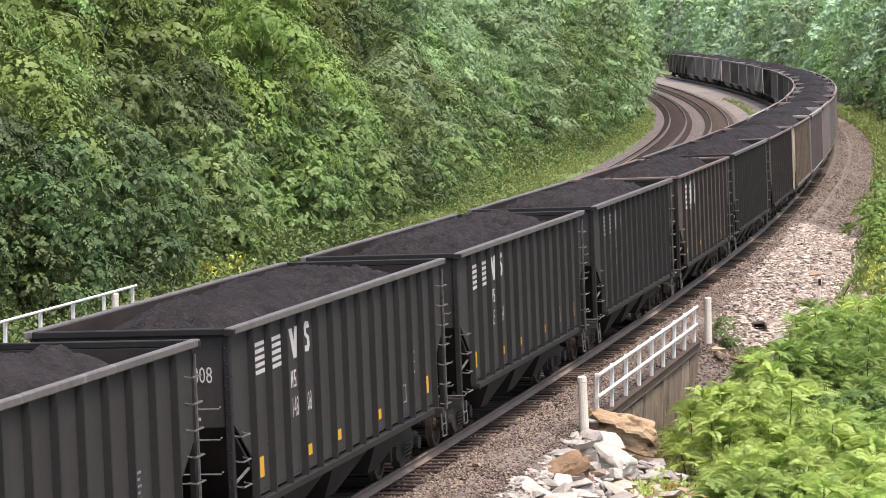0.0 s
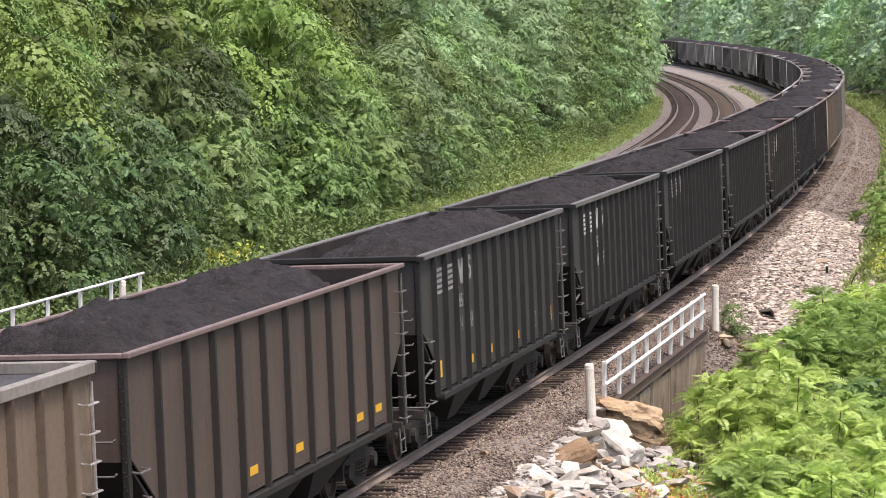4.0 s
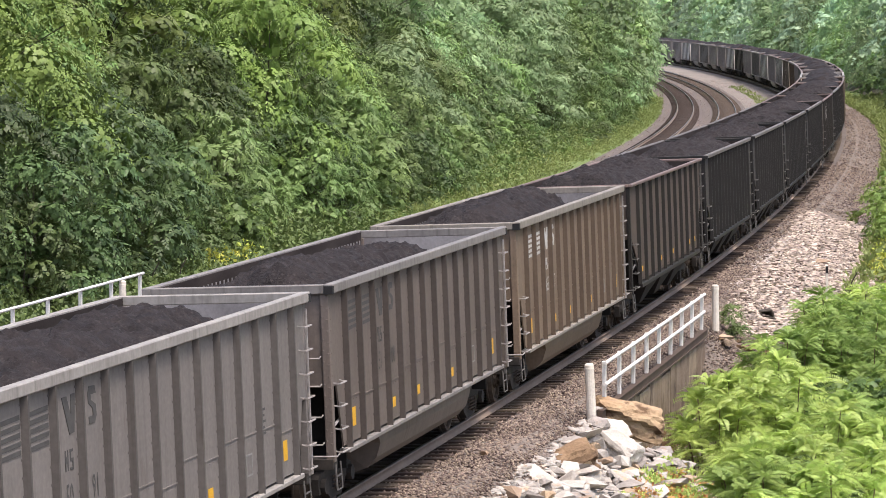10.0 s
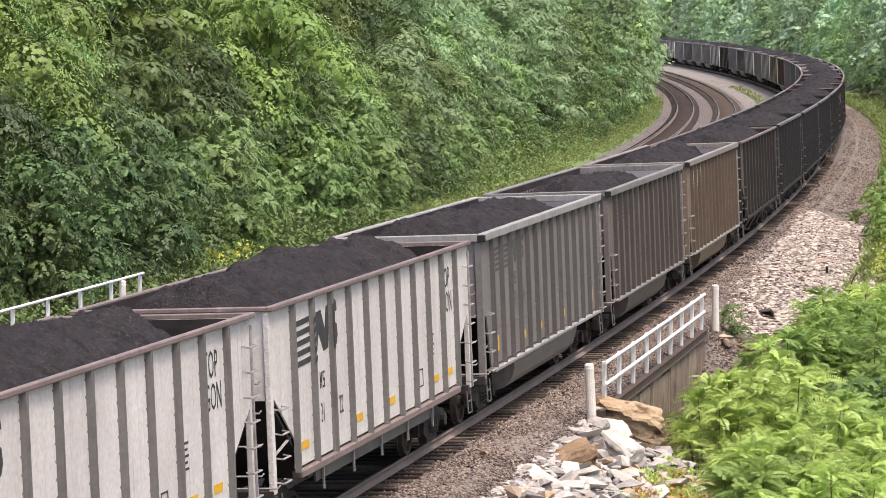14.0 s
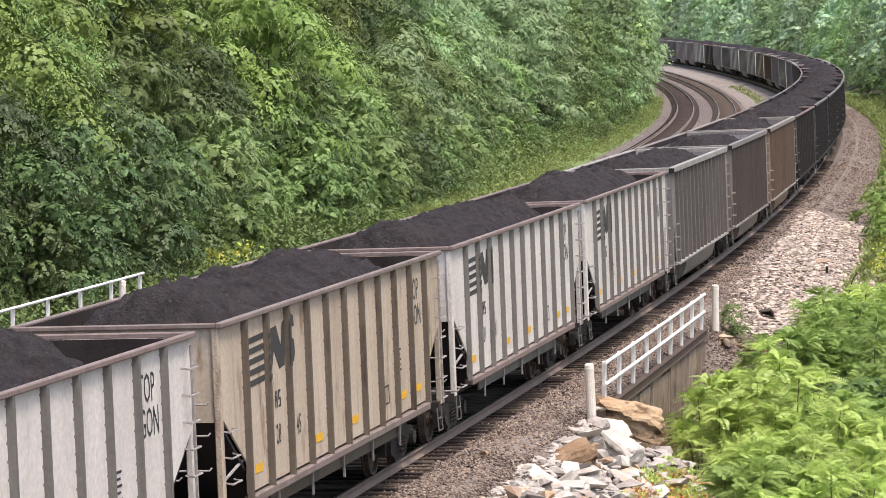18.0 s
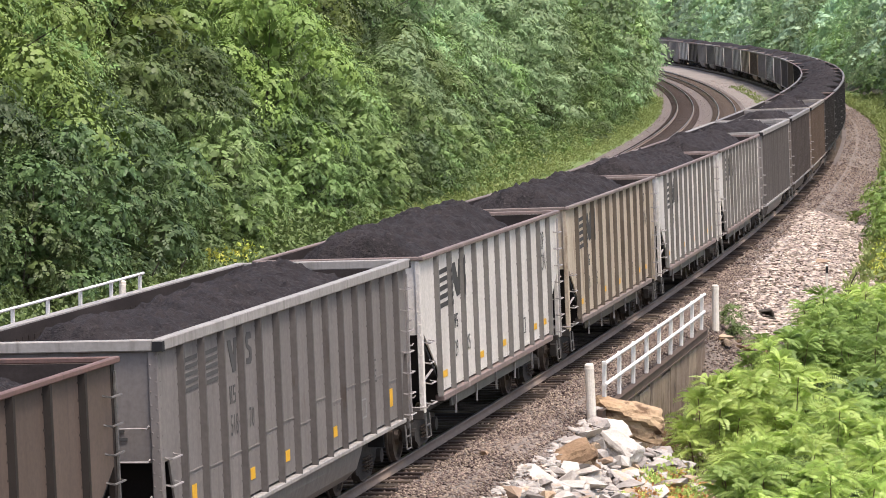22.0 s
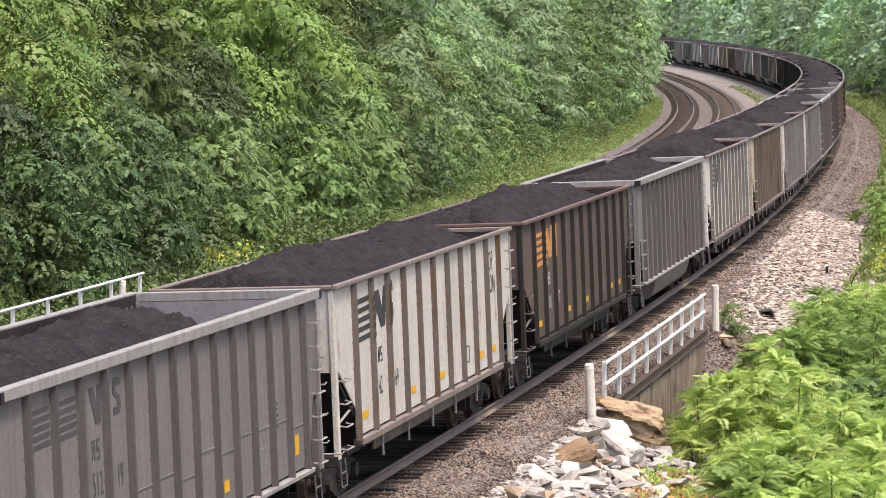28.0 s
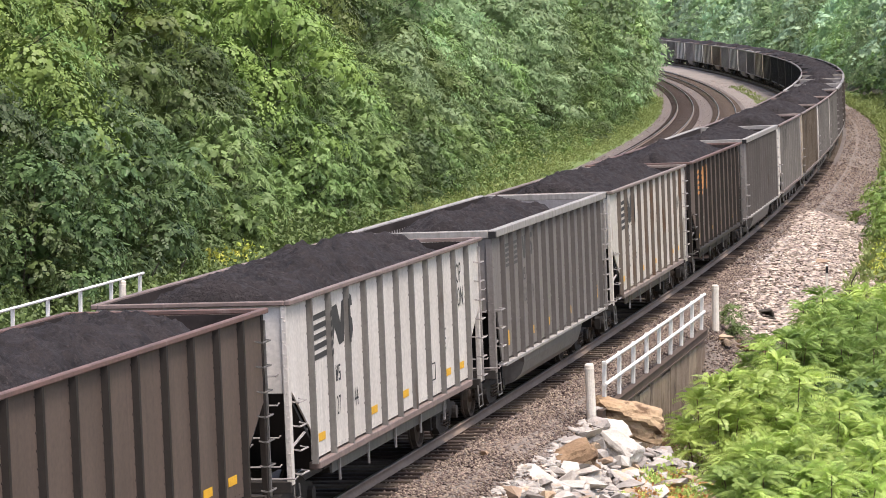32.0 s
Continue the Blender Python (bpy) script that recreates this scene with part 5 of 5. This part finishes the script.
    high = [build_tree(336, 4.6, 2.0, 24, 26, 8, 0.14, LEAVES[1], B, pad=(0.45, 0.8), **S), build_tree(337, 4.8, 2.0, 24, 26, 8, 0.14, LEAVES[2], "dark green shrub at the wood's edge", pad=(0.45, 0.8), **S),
            build_tree(338, 4.4, 1.9, 22, 22, 11, 0.2, LEAVES[0], "tall light green shrub with long drooping leaves", pad=(0.45, 0.8), droop=0.9, slim=0.15, **S)]
    for s, lat, sc, q in ((84, -18.0, 1.0, 0), (88.5, -17.2, 1.0, 1), (92.5, -17.3, 1.15, 1), (97, -17.3, 1.15, 1), (101.5, -17.6, 1.1, 1), (104.5, -17.6, 0.8, 0), (110, -17.8, 1.1, 2), (115, -18.0, 0.9, 2), (126, -18.4, 1.0, 0), (131.5, -18.2, 0.9, 1), (137, -18.4, 1.0, 2), (143, -18.6, 0.9, 0), (149, -18.6, 1.0, 2),
                          (125, -16.9, 0.65, 2), (130, -16.8, 0.75, 0), (135.5, -16.7, 0.7, 2), (141, -16.8, 0.75, 0), (146.5, -16.8, 0.7, 1), (152, -16.9, 0.8, 0), (158, -17.1, 0.75, 2), (164.5, -17.5, 0.8, 0), (171, -18.4, 0.8, 1)):
        SWAY.append(plant(high[q], s, lat, sc, rng))
    s = 80.0
    while s < 230:
        if 117.5 < s < 123:
            s = 123.0
        plant(shrubs[3] if s < 104 and rng.random() < 0.7 else rng.choice((shrubs[0], shrubs[1], shrubs[1], shrubs[3])), s, -17.0 - 1.4 * rng.random() - 2.0 * smooth(150, 175, s), rng.uniform(0.55, 1.2), rng)
        s += 2.7 + 2.2 * rng.random()
    s = 128.0
    while s < 340:
        plant(rng.choice(shrubs[:3]), s, -15.2 - 2.4 * rng.random(), rng.uniform(0.25, 0.6), rng, 0.05)
        s += 3.0 + 4.0 * rng.random()
    for s, lat, sc in ((80.5, 6.9, 0.7), (78.0, 8.0, 0.8), (64.5, 8.5, 0.5), (66.5, 7.1, 0.5), (69.2, 6.7, 0.5), (63.2, 7.7, 0.45), (72.0, 7.5, 0.55), (60.2, 7.6, 0.45), (76.0, 6.9, 0.55)):
        plant(shrubs[1], s, lat, sc, rng, 0.05)
    for s, lat, sc, q in ((121, 6.5, 0.6, 0), (126, 5.9, 0.9, 2), (131, 5.6, 1.1, 2), (136.5, 5.5, 1.1, 2), (143, 5.8, 1.0, 0), (149, 6.3, 0.9, 2), (157, 7.3, 1.0, 0), (166, 7.6, 1.1, 1), (176, 8.0, 1.2, 0), (188, 8.0, 1.2, 1), (200, 7.9, 1.2, 0), (214, 7.9, 1.2, 1), (230, 8.0, 1.3, 0), (246, 8.0, 1.3, 1), (262, 8.2, 1.3, 0), (280, 8.3, 1.4, 1), (300, 8.5, 1.5, 0), (320, 8.5, 1.5, 1)):
        plant(shrubs[q], s, lat, sc, rng, 0.1)


woods()


def herbs(name, spots, mat, label, seed, L=0.3, h=(0.3, 0.9), per=9, slim=0.07):
    """Upright weeds: narrow leaves rising from each spot."""
    nr = np.random.default_rng(seed)
    base = np.array([tuple(at(s, la, ground_z(s, la) - 0.03)) for s, la in spots])
    n = len(base)
    out = []
    ht = nr.uniform(h[0], h[1], n)
    for _ in range(per):
        t = nr.random(n)
        p = base + nr.normal(0, 0.07, base.shape) * np.array([1, 1, 0])
        p[:, 2] = base[:, 2] + ht * t * 0.75
        d = nr.normal(0, 0.55, base.shape)
        d[:, 2] = 0.9 - 0.5 * t
        l = L * nr.uniform(0.7, 1.4, n) * (0.6 + 0.6 * ht)
        out.append(leaf_quads(p, d, nr.normal(0, 0.6, base.shape) + np.array([0, 0, 0.6]), l, l * slim * nr.uniform(0.8, 1.8, n)))
    tagged(new(name, quads_mesh(name, np.concatenate(out), mat)), label, "weeds", kind="stuff")


_r = random.Random(77)
herbs("verge_weeds", [(118 + 220 * _r.random(), -13.7 - 4.2 * _r.random() ** 0.8) for _ in range(4600)], WEED, "tall pale green weeds along the line", 41, 0.15, (0.3, 1.0), 18, 0.13)
herbs("verge_brambles", [(78 + 48 * _r.random(), -14.2 - 3.0 * _r.random()) for _ in range(1800)], LEAVES[0], "dense low brambles along the line", 49, 0.11, (0.3, 1.5), 30, 0.24)
herbs("verge_undergrowth", [(150 + 170 * _r.random(), -15.6 - 4.6 * _r.random()) for _ in range(2800)], LEAVES[0], "leafy green undergrowth along the line", 42, 0.15, (0.3, 1.3), 20, 0.22)
herbs("bank_weeds", [(100 + 230 * _r.random(), 5.0 + 2.6 * _r.random()) for _ in range(2600)] + [(175 + 170 * _r.random(), 4.1 + 1.6 * _r.random()) for _ in range(1800)], WEED, "weeds along the stony path", 43, 0.3, (0.2, 0.9), 14, 0.12)
herbs("track_grass", [(280 + 100 * _r.random(), -4.6 + 1.2 * _r.random() ** 2) for _ in range(170)], WEED, "thin grass between the tracks", 48, 0.4, (0.1, 0.3))
herbs("goldenrod", [(118 + 34 * _r.random(), 5.4 + 1.5 * _r.random()) for _ in range(700)], YELLOW_WEED, "yellow-green weeds beside the stony path", 44, 0.2, (0.3, 0.8), 16, 0.14)
herbs("yellowing_weeds", [(104 + 6 * _r.random(), -15.2 - 1.0 * _r.random()) for _ in range(110)], YELLOW_WEED, "yellowing weeds at the wood's edge", 50, 0.13, (0.3, 1.3), 24, 0.24)
herbs("dry_weeds", [(68.5 + 9 * _r.random(), 3.05 + 0.6 * _r.random()) for _ in range(150)], DRY_WEED, "thin dry weeds against the bridge wall", 45, 0.16, (0.5, 1.5), 16, 0.035)
herbs("red_weeds", [(60.5 + 5.5 * _r.random(), 4.5 + 1.0 * _r.random()) for _ in range(150)], RED_WEED, "reddening weeds among the broken stones", 46, 0.1, (0.15, 0.55), 44, 0.2)
herbs("stone_weeds", [(58 + 10 * _r.random(), 4.4 + 1.2 * _r.random()) for _ in range(200)], SUMAC, "light green weeds among the broken stones", 47, 0.1, (0.15, 0.6), 40, 0.2)


def sumac(s, lat, n_stems, spread, height, seed, label="light green sumac shrub with feathery leaves"):
    nr = np.random.default_rng(seed)
    rng = random.Random(seed)
    root = tagged(new("sumac_shrub"), label, "shrub", "sumac shrubs on the bank")
    z0 = ground_z(s, lat)
    m = on_line(s, lat, z0)
    root.matrix_basis = m
    out = []
    for _ in range(int(n_stems * 1.5)):
        a, r = rng.uniform(0, 6.283), spread * math.sqrt(rng.random())
        bx, by = r * math.cos(a), r * math.sin(a) * 1.25
        h = height * (1.0 - 0.35 * (r / spread) ** 2) * rng.uniform(0.5, 1.05)
        top = Vector((bx * 1.25, by * 1.25, h))
        stem = bmesh.new()
        rod(stem, [(bx * 0.8, by * 0.8, -0.3), (bx, by, h * 0.5), top], 0.016, 4)
        part("stem", stem, STEM, root)
        for tier in range(3):
            fr = (rng.randint(11, 14), 6, 5)[tier]
            for k in range(fr):
                az = 6.283 * k / fr + rng.uniform(-0.3, 0.3)
                ln = rng.uniform(0.5, 0.74) + tier * 0.08
                tilt = nr.normal(0, 0.5, 3)
                el = rng.uniform(0.15, 1.1) - tier * 0.35
                d0 = np.array([math.cos(az) * math.cos(el), math.sin(az) * math.cos(el), math.sin(el)])
                pairs = 12
                t = np.repeat((np.arange(pairs) + 1.5) / (pairs + 0.5), 2)
                sg = np.tile([1.0, -1.0], pairs)
                p = np.array(top)[None] - np.array([0, 0, (0, 0.25, 0.62)[tier]]) + d0 * (ln * t)[:, None]
                p[:, 2] -= 0.42 * ln * t ** 2
                across = np.cross(np.array([d0[0] * 0.4, d0[1] * 0.4, 0.8]) + tilt, d0)
                across /= np.linalg.norm(across)
                dirs = across[None] * sg[:, None] + d0[None] * 0.4
                dirs[:, 2] -= 0.05 + 0.25 * t
                l = 0.165 * (1 - 0.6 * np.abs(t - 0.35)) * nr.uniform(0.85, 1.15, len(t))
                up = np.array([d0[0] * 0.7, d0[1] * 0.7, 0.6]) + tilt + nr.normal(0, 0.12, p.shape)
                out.append(leaf_quads(p, dirs, up, l, l * 0.165))
    # deeper green shrubs; 504 also paints the dark of a shaded hollow
    part("foliage", quads_mesh("foliage", np.concatenate(out), DEEP_SUMAC if seed in (504, 507, 508, 512, 513, 514, 516, 517, 519, 522, 526) else SUMAC), SUMAC, root)
    SWAY.append(root)


for _i, (_s_, _l, _n_, _sp, _h) in enumerate((
        (73.5, 6.2, 18, 1.15, 2.75), (70.5, 7.3, 16, 1.3, 2.5), (67.3, 6.3, 15, 0.95, 1.95), (67.0, 7.9, 16, 1.3, 2.1), (62.8, 7.0, 15, 1.1, 1.8), (61.5, 8.5, 16, 1.4, 2.2), (70.5, 8.9, 14, 1.3, 2.2), (75.0, 7.9, 14, 1.2, 2.3), (57.5, 8.1, 14, 1.3, 1.6), (57.0, 9.7, 15, 1.4, 2.2),
        (65.0, 9.7, 14, 1.3, 2.3), (79.8, 5.4, 13, 0.95, 2.75), (84.2, 5.2, 13, 1.0, 2.35), (88.5, 6.4, 16, 1.4, 2.3), (93.0, 6.1, 16, 1.5, 2.3), (97.5, 6.7, 16, 1.5, 2.2), (89.5, 8.4, 16, 1.6, 2.7), (95.5, 8.8, 16, 1.6, 2.6), (102.5, 7.5, 16, 1.6, 1.8), (83.0, 7.7, 16, 1.4, 2.6), (108.0, 8.2, 14, 1.6, 1.8), (101.5, 9.8, 14, 1.6, 2.4), (79.5, 8.8, 14, 1.4, 2.4), (113.5, 7.9, 12, 1.4, 1.2), (76.5, 4.75, 13, 0.8, 2.55), (72.6, 4.75, 14, 0.85, 2.55), (86.0, 6.9, 14, 1.2, 2.4))):
    sumac(_s_, _l, _n_, _sp, _h, 500 + _i)


def stake(s, lat):
    root = tagged(new("survey_stake"), "white wooden stake with a black tip on the bank", "stake")
    z = ground_z(s, lat)
    root.matrix_basis = on_line(s, lat, z)
    bm = bmesh.new()
    box(bm, -0.04, 0.04, -0.02, 0.02, -0.3, 1.6)
    part("stake", bevelled(bm, 0.008), POST_PAINT, root)
    bm = bmesh.new()
    box(bm, -0.043, 0.043, -0.023, 0.023, 1.601, 1.82)
    part("tip", bm, VOID, root, "black painted tip")


stake(101.5, 4.95)


def dead_stem(s, lat):
    bm = bmesh.new()
    rod(bm, [(0, 0, -0.2), (0.05, 0, 0.5), (0.12, 0, 1.0), (0.3, 0.05, 1.35)], 0.022, 5)
    rod(bm, [(0.05, 0, 0.5), (-0.1, 0.05, 0.8)], 0.014, 4)
    ob = tagged(new("dead_stem", mesh_of("dead_stem", bm, BARK)), "bare dark dead stem beside the line", "stem")
    ob.matrix_basis = on_line(s, lat, ground_z(s, lat))


dead_stem(106.5, 5.3)
dead_stem(98.0, -15.4)
dead_stem(95.5, -15.6)


def bank_blocks():
    """Single blocks lying on the stony bank."""
    rng = random.Random(31)
    bm = bmesh.new()
    box(bm, -0.42, 0.42, -0.3, 0.3, 0.0, 0.08)
    box(bm, -0.42, 0.42, 0.2, 0.3, 0.081, 0.32)
    box(bm, -0.42, -0.3, -0.3, 0.199, 0.081, 0.32)
    box(bm, 0.3, 0.42, -0.3, 0.199, 0.081, 0.3)
    box(bm, -0.44, 0.4, -0.1, 0.31, 0.321, 0.4)
    for v in bm.verts:
        v.co += Vector((rng.uniform(-1, 1), rng.uniform(-1, 1), rng.uniform(-1, 1))) * 0.02
    ob = tagged(new("hollow_block", mesh_of("hollow_block", bevelled(bm, 0.02), BARK)), "dark hollow stone block on the bank", "block")
    ob.matrix_basis = on_line(95.6, 3.55, ground_z(95.6, 3.55) - 0.02) @ pose(0, 0, 0, 4, -5, 25) @ Matrix.Diagonal((0.55, 0.55, 0.65, 1))
    place_rock(FLATS[2], 116.5, 3.7, 0.95, rng, ground_z(116.5, 3.7) + 0.08, "orange-tan stone slab on the bank", "stone", name="stone_slab", tilt=8).data = rock_mesh("slab", 195, TAN_ROCK, 0.3, 12)
    place_rock(PALE[4], 86.6, 3.35, 0.6, rng, ground_z(86.6, 3.35) + 0.08, "weathered concrete lump on the bank", "rock", tilt=8).data = rock_mesh("lump", 196, CONCRETE, 0.8, 14)


bank_blocks()


def rubble():
    """Broken brown stone where the wall ends."""
    rng = random.Random(37)
    kinds = [rock_mesh("rubble_stone", 210 + i, (BROWN_ROCK, CONCRETE, TAN_ROCK)[i % 3], 0.6, 13) for i in range(6)]
    for k in range(46):
        s = 82.0 + 7.0 * rng.random()
        lat = 3.0 + 2.0 * rng.random() * (0.5 + 0.1 * (s - 82))
        place_rock(kinds[k % 6], s, lat, rng.choice((0.25, 0.4, 0.6, 0.95)) * rng.uniform(0.8, 1.2), rng, ground_z(s, lat) + 0.06, "broken brown stone at the end of the bridge wall", "rubble", "rubble at the wall's end", "rubble_stone", 18)


rubble()


def travelled(t):
    return 7.0679 * (t - 16) + 0.00044 * (t - 16) ** 2


TRAIN = []     # (car, distance of its middle along the line at 16 s)


def add(s_near, kind, colour, seed, length=LEN, **kw):
    near = s_near < 232
    car = build_car(kind, colour, seed, near, length / 2, **kw)
    TRAIN.append((car, s_near + length / 2))


add(-82.25, "flat", "brown", 1, logo=False, heap=0.5, drop=(1.5, 2.6), length=14.79)
add(-66.27, "flat", "white", 2, mark=GREY_MARK, number="2744", lettering=True, heap=0.5, drop=(1.2, 2.4), length=14.53)
add(-50.4, "tub", "light_grey", 3, mark=FAINT_MARK, number="51219", heap=0.42, drop=(2.0, 4.5), length=14.33)
add(-35.07, "flat", "rusty_white", 4, mark=GREY_MARK, number="4269", lettering=True, heap=0.46, drop=(1.2, 1.8), length=14.82)
add(-18.9, "flat", "brown", 5, mark=ORANGE_MARK, number="30077", heap=0.48, drop=(1.4, 2.2), length=15.25)
add(-1.92, "tub", "light_grey", 6, mark=FAINT_MARK, number="51870", heap=0.36, drop=(2.2, 2.2), inner=DARK_IN, length=14.6)
add(13.69, "flat", "white", 7, mark=GREY_MARK, number="2905", lettering=True, heap=0.55, drop=(1.6, 3.4), length=14.25)
add(29.13, "flat", "cream", 8, mark=GREY_MARK, number="2845", lettering=True, heap=0.5, drop=(2.2, 2.6), length=14.45)
add(44.63, "flat", "white", 9, mark=GREY_MARK, number="3161", lettering=True, heap=0.5, drop=(1.6, 2.4), length=14.52)
add(60.05, "flat", "white", 10, mark=GREY_MARK, number="3122", lettering=True, heap=0.52, drop=(1.6, 2.6), length=14.48)
add(75.82, "tub", "light_grey", 11, mark=FAINT_MARK, number="5091", heap=0.42, drop=(2.2, 3.6), length=14.72)
add(91.9, "tub", "grey", 12, mark=FAINT_MARK, number="5100", heap=0.4, drop=(2.0, 5.0), length=14.5)
add(107.78, "tub", "tan", 13, mark=WHITE_MARK, number="46517", heap=0.46, drop=(2.6, 5.2), length=14.85)
add(123.85, "flat", "umber", 14, logo=False, heap=0.45, drop=(1.8, 3.0), length=15.55)
add(140.88, "bay", "black", 15, mark=PALE_MARK, number="1488", heap=0.34, drop=(3.0, 2.4), length=14.7)
add(157.2, "bay", "black", 16, mark=WHITE_MARK, number="14808", heap=0.34, drop=(3.0, 2.4), length=14.5)
add(173.05, "bay", "black", 17, mark=WHITE_MARK, number="1561", heap=0.34, drop=(2.6, 2.4))
add(189.65, "bay", "black", 18, mark=PALE_MARK, number="1480", heap=0.34, drop=(2.6, 2.4))
add(206.05, "flat", "umber", 19, mark=WHITE_MARK, heap=0.34, drop=(2.6, 2.4))
add(222.55, "bay", "black", 20, logo=False, heap=0.34, drop=(2.6, 2.4))
# the far cars' order leans to pale paints, haze put into the colour
_mix = ["umber", "cream", "light_grey", "dun", "white", "dun", "tan", "cream", "white", "dun", "white", "light_grey", "dun", "umber", "white", "dun", "dun", "light_grey", "dun", "white", "dun", "dun", "light_grey", "umber", "brown"]
_kinds = {"light_grey": "tub", "dun": "tub", "umber": "flat", "rusty_white": "flat", "brown": "flat", "grey": "tub", "black": "bay", "white": "flat", "cream": "flat", "tan": "tub"}
for _k, _c in enumerate(_mix):
    add(238.95 + 16.2 * _k, _kinds[_c], _c, 30 + _k, logo=_c in ("white", "rusty_white"), mark=GREY_MARK, heap=0.4 + 0.08 * (_k % 3), drop=(1.3, 1.5 + (_k % 4) * 0.5))


def car_pose(s):
    a, b = at(s - 5.4, 0, 0), at(s + 5.4, 0, 0)
    d = b - a
    return Matrix.Translation((a + b) / 2) @ Matrix.Rotation(math.atan2(-d.x, d.y), 4, "Z") @ Matrix.Rotation(math.atan2(d.z, math.hypot(d.x, d.y)), 4, "X") @ Matrix.Rotation(-BANK, 4, "Y")


# the single ties of the stretch nearest to the camera
_rt = random.Random(12)
for _k in range(280):
    _o = part("tie", TIES[_k % 6], TIE, track_near)
    _o.matrix_basis = on_line(44 + 0.505 * _k, _rt.uniform(-0.05, 0.05), 0, BANK, _rt.uniform(-0.015, 0.015))


def motions():
    for car, s0 in TRAIN:
        walk(car, [(t, car_pose(s0 + travelled(t))) for t in [k * 2.0 for k in range(17)]])
    # the wheels roll along the rails
    roll = [(k / 15, Matrix.Rotation(-(travelled(k / 15) - travelled(0)) / 0.457, 4, "X")) for k in range(481)]
    for wheel in WHEELS:
        here = Matrix.Translation(wheel.location)
        walk(wheel, [(t, here @ m) for t, m in roll])
    # a light wind in the trees and shrubs, fresher towards the end
    rng = random.Random(5)
    for ob in SWAY:
        rest = ob.matrix_basis.copy()
        a, b, p = rng.uniform(0, 6.28), rng.uniform(0, 6.28), rng.uniform(1.6, 2.4)
        size = Matrix.Diagonal((*rest.to_scale(), 1)).inverted()
        rows = []
        for k in range(41):
            t = k * 0.8
            w = 0.25 + 0.45 * smooth(18, 24, t)
            rows.append((t, rest @ size @ pose(0, 0, 0, w * math.sin(t * p + a), w * math.sin(t * p * 0.8 + b), 0)))
        walk(ob, rows)


motions()
